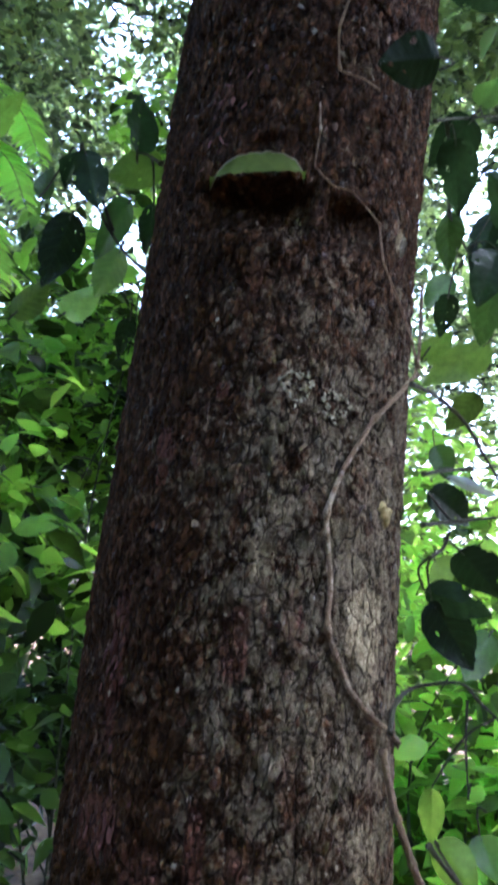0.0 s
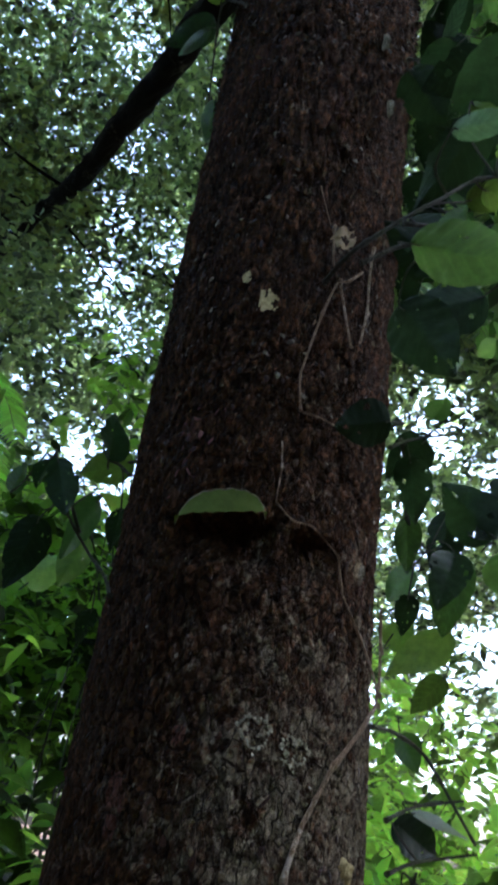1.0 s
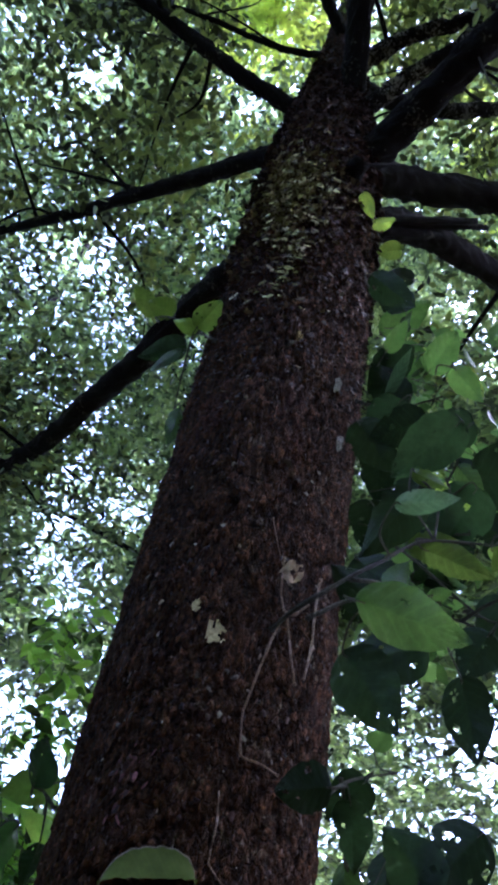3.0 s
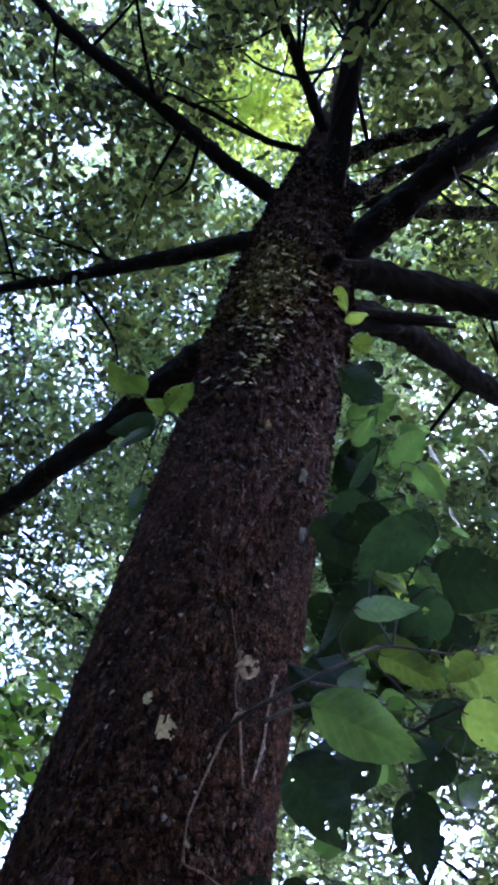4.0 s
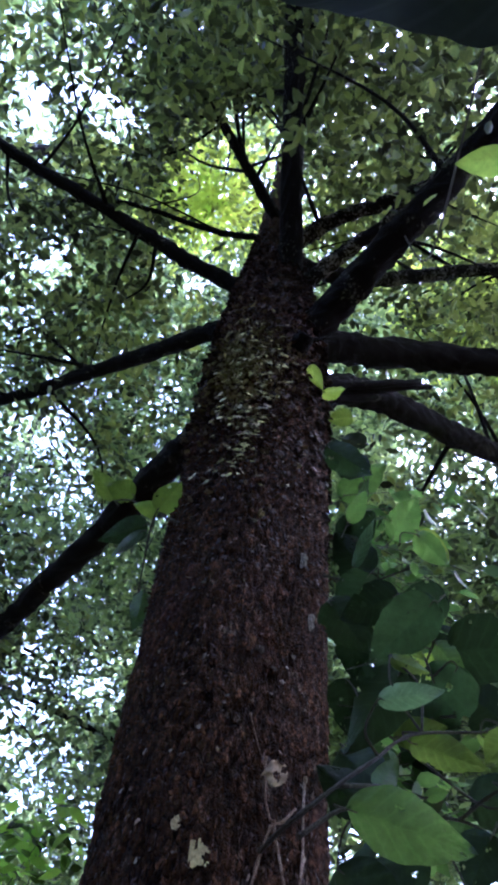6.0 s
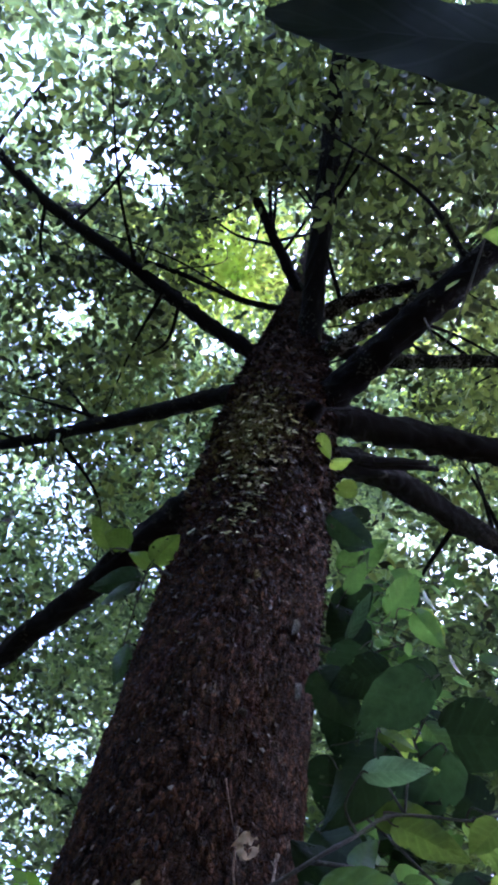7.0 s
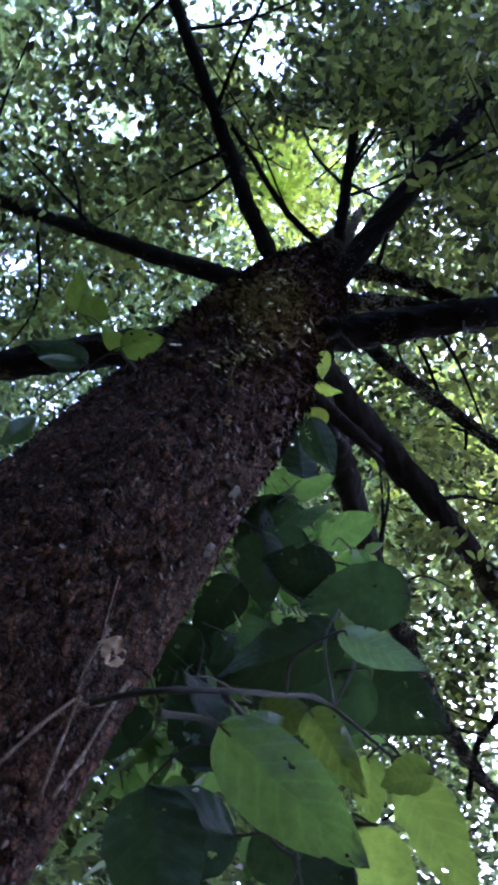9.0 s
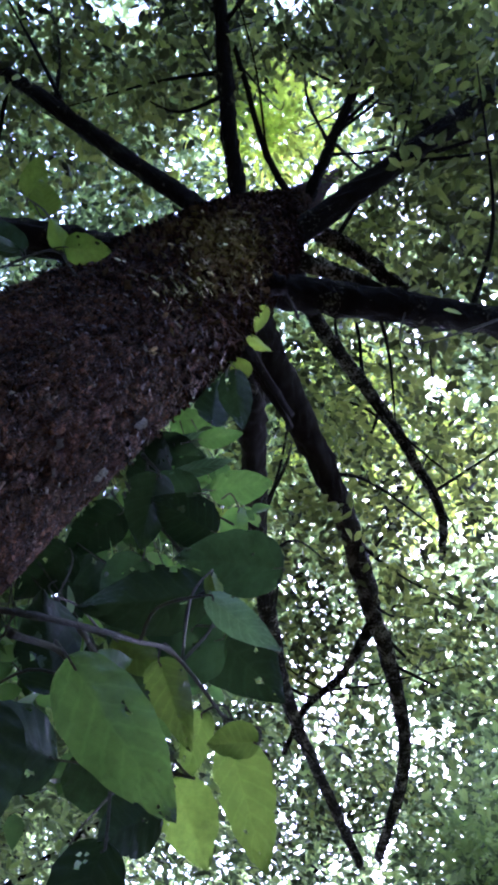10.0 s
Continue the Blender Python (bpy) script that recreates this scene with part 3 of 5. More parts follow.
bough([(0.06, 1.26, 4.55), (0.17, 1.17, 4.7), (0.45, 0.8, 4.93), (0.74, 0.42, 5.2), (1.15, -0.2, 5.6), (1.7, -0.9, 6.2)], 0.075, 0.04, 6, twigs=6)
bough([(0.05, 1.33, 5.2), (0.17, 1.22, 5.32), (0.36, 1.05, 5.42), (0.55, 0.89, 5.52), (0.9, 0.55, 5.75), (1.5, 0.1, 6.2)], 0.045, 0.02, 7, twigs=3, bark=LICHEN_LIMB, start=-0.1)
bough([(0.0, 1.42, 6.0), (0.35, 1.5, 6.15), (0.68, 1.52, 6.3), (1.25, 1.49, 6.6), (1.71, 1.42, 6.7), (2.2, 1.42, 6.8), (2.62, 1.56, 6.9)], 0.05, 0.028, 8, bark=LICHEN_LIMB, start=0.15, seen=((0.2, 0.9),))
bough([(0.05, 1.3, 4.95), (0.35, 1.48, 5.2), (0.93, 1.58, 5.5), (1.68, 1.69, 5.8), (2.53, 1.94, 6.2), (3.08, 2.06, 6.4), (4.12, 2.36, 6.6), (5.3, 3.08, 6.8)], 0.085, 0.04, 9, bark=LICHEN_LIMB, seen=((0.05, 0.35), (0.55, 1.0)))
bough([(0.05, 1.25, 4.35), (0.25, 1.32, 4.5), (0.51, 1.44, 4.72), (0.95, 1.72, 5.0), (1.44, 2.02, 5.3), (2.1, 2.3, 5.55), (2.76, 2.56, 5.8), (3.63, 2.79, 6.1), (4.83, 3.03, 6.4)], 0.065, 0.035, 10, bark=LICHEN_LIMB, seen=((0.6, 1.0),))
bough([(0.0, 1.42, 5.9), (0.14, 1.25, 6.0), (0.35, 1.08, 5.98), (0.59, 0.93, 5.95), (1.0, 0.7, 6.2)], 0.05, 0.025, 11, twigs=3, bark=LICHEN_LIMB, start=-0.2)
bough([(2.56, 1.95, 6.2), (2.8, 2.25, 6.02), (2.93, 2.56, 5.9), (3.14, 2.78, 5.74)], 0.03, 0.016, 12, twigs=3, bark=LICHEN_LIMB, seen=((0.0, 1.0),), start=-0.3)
sprig_places = np.array(sprig_places)
r = np.random.default_rng(5)
k = r.integers(0, len(sprig_places), 3600)
cent = sprig_places[k] + r.normal(size=(len(k), 3)) * (0.28, 0.28, 0.2) + (0, 0, 0.28)
ax, ay, _ = trunk_at(cent[:, 2])
cent = cent[(np.hypot(cent[:, 0] - ax, cent[:, 1] - ay) > 0.75) & (cent[:, 2] > 4.9)]
for mid, size, n in (((0.75, 0.25, 7.5), (0.7, 0.7, 0.4), 170), ((0.5, 1.5, 7.5), (0.35, 0.45, 0.4), 100), ((0.35, 1.17, 7.96), (0.4, 0.4, 0.4), 80), ((1.2, -0.5, 7.6), (0.7, 0.7, 0.4), 150)):
    cent = np.vstack([cent, r.normal(size=(n, 3)) * 0.6 * size + mid])
a, h, s = in_canopy(*sprays(cent, 12, (0.048, 0.085), 6))
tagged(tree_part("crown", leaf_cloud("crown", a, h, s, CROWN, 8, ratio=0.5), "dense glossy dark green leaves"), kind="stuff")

# young foliage at the top, its fuller light put into the lime colour
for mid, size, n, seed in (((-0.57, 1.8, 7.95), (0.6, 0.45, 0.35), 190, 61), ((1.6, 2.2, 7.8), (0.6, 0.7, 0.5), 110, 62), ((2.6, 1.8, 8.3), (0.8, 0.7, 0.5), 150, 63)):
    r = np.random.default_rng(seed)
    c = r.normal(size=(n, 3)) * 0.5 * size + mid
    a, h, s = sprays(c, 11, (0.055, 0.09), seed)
    tagged(tree_part("young_foliage", leaf_cloud("young_foliage", a, h, s, LIME, seed), "sunlit lime-green young leaves"), kind="stuff")

# ---- trees round about ----
def neighbour(x, y, height, crown_z, crown_r, crown_h, n, size, seed, thick, lean=(0.1, 0.1), off=(0, 0), per=11):
    r = np.random.default_rng(seed)
    t = thing("forest_tree", "neighbouring forest tree with a leafy green crown", "tree", (x, y, 0), "trees of the forest")
    line = spline([(0, 0, -0.1), (lean[0] * 0.4, lean[1] * 0.4, height * 0.4), (lean[0], lean[1], height * 0.75), (lean[0] * 1.5, lean[1] * 1.5, height)], 8)
    v, f = tube(line, np.linspace(thick, thick * 0.25, len(line)), 10, 0.04, seed)
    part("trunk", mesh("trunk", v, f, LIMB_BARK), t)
    for i in range(4):
        at = line[int(r.uniform(0.35, 0.95) * (len(line) - 1))]
        d = np.append(r.normal(size=2), r.uniform(0.7, 1.6))
        d /= np.linalg.norm(d)
        L = crown_r * r.uniform(0.6, 1.0)
        c = spline([at, at + d * L * 0.5 + r.normal(size=3) * 0.15, at + d * L + r.normal(size=3) * 0.25], 6)
        v, f = tube(c, np.linspace(thick * 0.3, 0.006, len(c)), 7, 0.03, i)
        part("branch", mesh("branch", v, f, LIMB_BARK), t)
    c = r.normal(size=(n, 3))
    c *= (r.uniform(0, 1, (n, 1)) ** 0.45) / np.linalg.norm(c, axis=1)[:, None]
    c = c * (crown_r, crown_r, crown_h) + (lean[0] + off[0] + x, lean[1] + off[1] + y, crown_z)
    lump = np.array([noise.noise(Vector(q) * 0.8) + 0.7 * noise.noise(Vector(q) * 2.0) for q in c])
    c = c[(lump > -0.1) & (c[:, 2] > 0.25)]
    c = c[np.hypot(c[:, 0] + 0.06, c[:, 1] - 0.3) > np.where(c[:, 2] < 4.2, 1.7, 0.0)]
    a, h, s = in_canopy(*sprays(c - (x, y, 0), per, size, seed + 1, 0.22), (x, y, 0))
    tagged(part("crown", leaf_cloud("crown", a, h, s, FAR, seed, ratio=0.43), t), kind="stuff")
    return t


neighbour(-2.6, 5.2, 9, 5.6, 2.6, 3.4, 5670, (0.055, 0.095), 101, 0.09)
neighbour(0.3, 6.6, 10, 6.0, 2.8, 4.2, 5896, (0.055, 0.095), 104, 0.12)
neighbour(3.4, 5.4, 9, 5.4, 2.6, 3.6, 5896, (0.055, 0.095), 107, 0.1)
neighbour(5.9, 2.4, 10, 6.4, 2.8, 3.8, 8600, (0.075, 0.12), 110, 0.12)
neighbour(-5.0, 2.6, 10, 6.2, 2.8, 4.0, 4160, (0.08, 0.13), 113, 0.12)
neighbour(-3.4, -0.8, 9, 7.2, 2.8, 2.4, 1900, (0.075, 0.12), 116, 0.1)
neighbour(4.2, -1.2, 9, 7.8, 3.0, 1.6, 2400, (0.075, 0.12), 119, 0.1)
# the next tree is unseen, thickened to cut skylight on the trunk's front
neighbour(0.5, -4.2, 10, 6.5, 3.0, 3.2, 2000, (0.12, 0.18), 122, 0.12)
neighbour(1.2, -3.6, 11, 8.8, 2.4, 1.0, 2000, (0.08, 0.13), 160, 0.1, (0.1, 0.3), (0.0, 3.0))
neighbour(0.12, 4.6, 12, 10.4, 3.4, 2.0, 2200, (0.08, 0.13), 125, 0.1, (0.1, -0.2), (1.1, -0.8))
neighbour(0.05, 5.4, 8, 7.6, 2.2, 1.5, 3000, (0.055, 0.095), 140, 0.06, (-0.15, -0.2), (-1.0, -1.4))
neighbour(0.2, 5.0, 8, 7.4, 1.9, 1.3, 2600, (0.055, 0.095), 143, 0.06, (0.1, -0.2), (1.6, -1.0))
neighbour(-3.4, 7.6, 16, 12.6, 3.8, 1.5, 1050, (0.11, 0.17), 150, 0.12, (0.2, -0.4), (0.6, -2.2))
neighbour(0.4, 8.6, 16, 13.0, 3.8, 1.5, 1280, (0.11, 0.17), 153, 0.12, (-0.2, -0.4), (2.3, -3.4))
neighbour(6.8, 4.8, 16, 12.6, 3.8, 1.5, 1600, (0.11, 0.17), 156, 0.12, (-0.3, -0.3), (-1.8, -1.6))
neighbour(-5.6, 0.9, 13, 9.8, 3.2, 1.6, 1300, (0.08, 0.13), 128, 0.1, (3.6, 1.2))
neighbour(-5.5, 7.5, 12, 6.0, 3.6, 5.0, 2860, (0.14, 0.2), 131, 0.14)
neighbour(5.5, 8.0, 12, 6.0, 3.6, 5.0, 3080, (0.14, 0.2), 134, 0.14)
neighbour(0.4, 4.4, 6.5, 5.3, 1.3, 1.9, 2300, (0.06, 0.1), 163, 0.05, (0.1, -0.2), (1.1, -0.5))
# unseen forest added behind the path, to block low light on the trunk
for i, (x, y) in enumerate([(-4.6, -3.4), (-2.0, -5.6), (2.4, -5.4), (5.4, -4.6), (7.4, -0.9), (-6.8, -0.8)]):
    neighbour(x, y, 8, 3.3, 2.7, 3.6, 950, (0.3, 0.48), 170 + i * 3, 0.1)
neighbour(0.0, 10.5, 13, 6.5, 4.2, 5.8, 2400, (0.16, 0.24), 137, 0.16)


def shrub(x, y, height, width, n, size, seed, material=None):
    r = np.random.default_rng(seed)
    t = thing("understory_shrub", "leafy understory shrub with bright green leaves", "shrub", (x, y, 0), "shrubs of the understory")
    tips = []
    for i in range(7):
        a = r.uniform(0, 2 * np.pi)
        top = np.array([np.cos(a) * width * r.uniform(0.3, 1), np.sin(a) * width * r.uniform(0.3, 1), height * r.uniform(0.6, 1)])
        c = spline([(0, 0, -0.05), top * (0.35, 0.35, 0.55) + r.normal(size=3) * 0.12, top * (0.8, 0.8, 0.85) + r.normal(size=3) * 0.08, top], 7)
        v, f = tube(c, np.linspace(0.006, 0.0015, len(c)), 6, 0, i)
        part("stem", mesh("stem", v, f, TWIG), t)
        tips.extend(c[7:])
    tips = np.array(tips)
    c = tips[r.integers(0, len(tips), n)] + r.normal(size=(n, 3)) * (width * 0.28, width * 0.28, 0.16)
    w = c + (x, y, 0)
    keep = (c[:, 2] > (0.55 * height if height > 2.2 and x < 0.2 else 0.1)) & (np.hypot(w[:, 0] + 0.05, w[:, 1] - 0.05) > 1.25) & (np.hypot(w[:, 0] - 0.03, w[:, 1] - 1.22) > 0.42)
    a, h, s = in_canopy(*sprays(w[keep] - (x, y, 0), 5, size, seed + 1, 0.12, 0.35), (x, y, 0))
    # light from the right and low shade are put into the leaf tone
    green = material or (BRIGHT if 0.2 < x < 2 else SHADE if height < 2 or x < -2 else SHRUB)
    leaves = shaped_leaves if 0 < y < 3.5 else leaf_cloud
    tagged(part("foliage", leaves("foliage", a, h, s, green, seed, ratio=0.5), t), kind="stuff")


# those with y below 1 are unseen, added to cut light from behind
SHRUBS = [(-0.85, 2.5, 2.4, 0.45, 260), (-1.4, 3.4, 3.2, 0.6, 380), (-0.5, 3.8, 3.0, 0.6, 320), (1.0, 2.8, 1.9, 0.45, 150), (1.7, 3.7, 2.3, 0.6, 200), (0.35, 4.1, 2.8, 0.6, 220),
          (-2.2, 2.6, 2.8, 0.6, 260), (-1.2, 4.8, 3.6, 0.8, 420), (1.4, 5.4, 3.0, 0.8, 300), (-2.2, 0.4, 2.6, 0.7, 200), (-1.9, -1.2, 2.8, 0.7, 200)]
SHRUBS += [(-1.1, 2.9, 1.2, 0.5, 220), (1.2, 3.1, 1.2, 0.5, 220), (-0.7, 4.5, 1.4, 0.7, 260), (0.9, 4.6, 1.4, 0.7, 260), (-2.5, 4.2, 1.6, 0.8, 260), (2.6, 4.4, 1.6, 0.8, 260)]
SHRUBS += [(0.1, 5.6, 3.4, 0.8, 300), (-0.6, -2.4, 2.6, 0.7, 200), (3.0, 2.2, 2.6, 0.6, 160), (-1.7, 5.6, 3.2, 0.9, 520), (-3.1, 6.2, 3.4, 1.0, 420), (1.3, 6.6, 3.2, 1.0, 300),
           (-0.95, 2.2, 0.9, 0.4, 200), (-1.6, 2.4, 1.0, 0.5, 220), (0.95, 2.2, 0.9, 0.4, 180), (0.85, 3.4, 1.3, 0.5, 220), (1.6, 2.7, 1.1, 0.5, 200)]
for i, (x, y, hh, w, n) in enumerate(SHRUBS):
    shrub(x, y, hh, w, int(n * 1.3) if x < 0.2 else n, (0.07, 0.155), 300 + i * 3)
# a tall sapling in the middle shrub leaf tone
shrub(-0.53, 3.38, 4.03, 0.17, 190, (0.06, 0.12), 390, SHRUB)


# a tall fern beside the thicket
FROND = leaf_material("fern_leaf", (0.13, 0.25, 0.04), (0.5, 0.8, 0.08), 0.6, 0.4, gloss=0.3, lift=0.1)


def frond(plant, line, long, seed):
    """A feathered frond: a thin midrib with paired narrow leaflets that shorten to the tip."""
    r = np.random.default_rng(seed)
    c = spline(line, 14)
    v, f = tube(c - np.array(plant.location), np.linspace(0.0035, 0.0008, len(c)), 6)
    rib = part("midrib", mesh("midrib", v, f, TWIG), plant)
    tang = np.gradient(c, axis=0)
    verts, faces = [], []
    for k in range(6, len(c)):
        along = tang[k] / np.linalg.norm(tang[k])
        flat = np.cross(along, (0.35, -0.75, 0.55))
        flat /= np.linalg.norm(flat)
        up = np.cross(flat, along)
        size = long * math.sin(math.pi * (0.12 + 0.83 * k / len(c))) ** 0.7
        for hand in (-1, 1):
            d = flat * hand * 0.9 + along * 0.42 + r.normal(size=3) * 0.06
            w = np.cross(d, up) * size * 0.17
            b = c[k] - np.array(plant.location)
            n = len(verts)
            for q, wide in ((0.0, 0.6), (0.3, 1.0), (0.65, 0.8), (1.0, 0.08)):
                m = b + d * size * q - np.array((0, 0, 0.3)) * size * q * q
                verts += [m - w * wide + up * 0.12 * size * wide * 0.3, m, m + w * wide + up * 0.12 * size * wide * 0.3]
            faces += [(n + 3 * a + h, n + 3 * a + h + 1, n + 3 * a + h + 4, n + 3 * a + h + 3) for a in range(3) for h in (0, 1)]
    tagged(part("foliage", mesh("foliage", verts, faces, FROND, True), rib), kind="stuff")


fern = thing("tall_fern", "tall fern with feathered bright green fronds", "fern", (-1.0, 1.95, 0))
v, f = tube(spline([(0, 0, -0.05), (0.04, -0.05, 0.9), (0.08, -0.13, 1.7), (0.1, -0.17, 2.38)], 7), np.linspace(0.013, 0.006, 22), 8, 0.05, 2)
part("stem", mesh("stem", v, f, TWIG), fern)
for k, (a, b) in enumerate([((-0.8, 1.75, 2.66), (-0.66, 1.74, 2.6)), ((-0.8, 1.75, 2.52), (-0.66, 1.72, 2.46)), ((-0.8, 1.74, 2.39), (-0.67, 1.7, 2.28)), ((-1.02, 1.9, 2.6), (-1.2, 1.95, 2.6)), ((-0.95, 1.6, 2.55), (-0.98, 1.35, 2.5))]):
    a, b = np.array(a), np.array(b)
    frond(fern, [(-0.9, 1.78, 2.38), a, b, b + (b - a) * 0.6 + (0, 0, -0.1)], 0.075, 60 + k)

# ---- bark scales, lichen and moss on the trunk ----
def chip_material(name, stops, rough=0.6):
    m, n, l, p = nodes_of(name)
    rnd = n.new("ShaderNodeNewGeometry").outputs["Random Per Island"]
    r = ramp(n, stops)
    l.new(rnd, r.inputs[0])
    t = noise_tex(n, l, 160, 6, 0.7)
    k = ramp(n, [(0.3, (0.45, 0.43, 0.42)), (0.7, (1.25, 1.25, 1.25))])
    l.new(t.outputs[0], k.inputs[0])
    l.new(mix_col(n, l, 1.0, r.outputs[0], k.outputs[0], "MULTIPLY"), p.inputs["Base Color"])
    p.inputs["Roughness"].default_value = rough
    p.inputs["Specular IOR Level"].default_value = 0.1
    l.new(bump_of(n, l, t.outputs[0], 0.8, 0.003), p.inputs["Normal"])
    return m


WOODPALE = chip_material("bare_bark", [(0.0, (0.43, 0.34, 0.15)), (1.0, (0.55, 0.45, 0.22))], 0.6)
# the few palest scales stand in for glints on the bark
CHIP = chip_material("bark_scale", [(0.0, (0.012, 0.005, 0.003)), (0.55, (0.03, 0.0128, 0.0068)), (0.82, (0.062, 0.03, 0.016)), (0.95, (0.115, 0.068, 0.04)), (1.0, (0.32, 0.23, 0.15))], 0.34)
FLAKE = chip_material("bark_flake", [(0.0, (0.016, 0.008, 0.0055)), (0.5, (0.05, 0.027, 0.018)), (0.85, (0.1, 0.06, 0.042)), (1.0, (0.2, 0.15, 0.11))], 0.42)
CRUST = chip_material("lichen_crust", [(0.0, (0.06, 0.047, 0.034)), (0.5, (0.15, 0.125, 0.09)), (0.85, (0.25, 0.215, 0.16)), (1.0, (0.38, 0.34, 0.27))], 0.85)
MOSSCHIP = chip_material("moss_scale", [(0.0, (0.12, 0.105, 0.045)), (0.4, (0.38, 0.355, 0.14)), (0.8, (0.62, 0.58, 0.26)), (1.0, (0.8, 0.76, 0.44))], 0.9)
REDCHIP = chip_material("red_scale", [(0.0, (0.04, 0.018, 0.016)), (0.6, (0.11, 0.045, 0.04)), (1.0, (0.24, 0.11, 0.1))], 0.6)


def scales(name, turn, z, size, lift, material, seed, label="", tall=1.5):
    """Bark scales hung on the trunk: each is held at its upper end and stands off at the lower."""
    r = np.random.default_rng(seed)
    n = len(turn)
    ax, ay, rad = trunk_at(z)
    base = surf(turn, z, 0.0015)
    th = np.radians(turn)
    out = np.stack([np.sin(th), -np.cos(th), np.zeros(n)], -1)
    side = np.stack([np.cos(th), np.sin(th), np.zeros(n)], -1)
    roll = r.normal(size=(n, 1)) * 0.45
    upv = np.array([0, 0, 1.0])
    s2 = side * np.cos(roll) + upv * np.sin(roll)
    u2 = upv * np.cos(roll) - side * np.sin(roll)
    w = size[:, None] * r.uniform(0.6, 1.2, (n, 1)) * 0.5
    h = size[:, None] * tall * r.uniform(0.6, 1.3, (n, 1)) * 0.5
    lf = lift[:, None] * r.uniform(0.3, 1.3, (n, 1))
    jig = lambda: r.uniform(0.3, 1.35, (n, 1))
    v = np.stack([
        base + u2 * h * jig() - s2 * w * 0.45, base + u2 * h * jig() + s2 * w * 0.45,
        base + s2 * w * jig() + out * lf * 0.5, base - u2 * h * jig() + s2 * w * 0.5 + out * lf,
        base - u2 * h * jig() - s2 * w * 0.5 + out * lf * 0.9, base - s2 * w * jig() + out * lf * 0.45,
        base + out * (lf * 0.5 + size[:, None] * 0.1)], 1).reshape(-1, 3)
    q = np.arange(n)[:, None] * 7
    f = np.concatenate([q + [6, (k + 1) % 6, k] for k in range(6)], 1).reshape(-1, 3)
    me = mesh(name, v, f, material, True)
    return tagged(tree_part(name, me, label), kind="stuff")


r = np.random.default_rng(21)


def strew(n, low, high, left=-110, right=110):
    return r.uniform(left, right, n), r.uniform(low, high, n)


t_, z_ = strew(700, 0.9, 2.6)
scales("bark_scale", t_, z_, r.uniform(0.003, 0.011, len(t_)), np.full(len(t_), 0.003), CHIP, 1, "small dark bark scales")
t_, z_ = strew(9500, 2.3, 6.2, -140, 140)
scales("bark_scale", t_, z_, (0.003 + 0.014 * r.uniform(0, 1, len(t_)) ** 2) * np.interp(z_, [2.4, 3.4, 4.2], [0.4, 0.65, 1.3]), np.interp(z_, [2.4, 3.4, 4.2], [0.003, 0.008, 0.016]), CHIP, 2, "curling dark bark scales", 2.0)
t_, z_ = strew(2200, 3.45, 5.6, -130, 130)
scales("bark_scale", t_, z_, (0.01 + 0.024 * r.uniform(0, 1, len(t_)) ** 2) * np.interp(z_, [3.45, 4.1], [0.6, 1.1]), np.interp(z_, [3.45, 4.2], [0.01, 0.024]), FLAKE, 20, "large loose curling bark flakes", 1.3)
t_, z_ = strew(2600, 3.1, 4.5, -125, 125)
scales("bark_scale", t_, z_, 0.004 + 0.013 * r.uniform(0, 1, len(t_)) ** 2.5, np.interp(z_, [2.2, 3.2, 4.4], [0.004, 0.009, 0.014]), CHIP, 23, "ragged standing bark flakes", 1.7)
# lichen crusts lie thickest low on the side towards +x
t_, z_ = strew(2600, 0.95, 2.3, -50, 85)
keep = r.uniform(size=len(t_)) < np.interp(t_, [-50, 0, 40, 85], [0.12, 0.45, 0.9, 0.8]) * np.interp(z_, [0.95, 1.75, 2.0, 2.3], [0.7, 0.9, 0.35, 0.2])
lump = np.array([noise.noise(Vector((a * 0.14, b * 24, 3.0))) for a, b in zip(t_, z_)])
keep &= lump > 0.0
scales("lichen_crust", t_[keep], z_[keep], r.uniform(0.002, 0.006, keep.sum()), np.full(keep.sum(), 0.002), CRUST, 3, "grey lichen crusts on the bark", 1.1)
t_, z_ = strew(220, 2.2, 4.4, -60, 80)
scales("lichen_crust", t_, z_, r.uniform(0.005, 0.013, len(t_)), np.full(len(t_), 0.005), CRUST, 4, "scattered pale lichen flecks", 1.3)
# pale curled flakes under the boughs, made paler for the light there
PALEFLAKE = chip_material("pale_flake", [(0.0, (0.06, 0.043, 0.023)), (0.5, (0.2, 0.16, 0.085)), (0.85, (0.4, 0.33, 0.18)), (1.0, (0.62, 0.55, 0.34))], 0.6)
t_, z_ = r.normal(-18, 30, 900), r.normal(4.0, 0.28, 900)
scales("bark_scale", t_, z_, 0.008 + 0.022 * r.uniform(0, 1, 900) ** 2, np.full(900, 0.022), PALEFLAKE, 24, "pale curled bark flakes", 1.1)
# moss under the lowest boughs
t_, z_ = r.normal(-22, 14, 1000), r.normal(4.04, 0.17, 1000)
scales("moss_tuft", t_, z_, r.uniform(0.008, 0.036, 1000), np.full(1000, 0.017), MOSSCHIP, 5, "yellow-green moss on the bark", 1.0)
t_, z_ = r.normal(-12, 6, 160), r.normal(3.62, 0.08, 160)
scales("moss_tuft", t_, z_, r.uniform(0.006, 0.02, 160), np.full(160, 0.01), MOSSCHIP, 6, "yellow-green moss on the bark", 1.0)
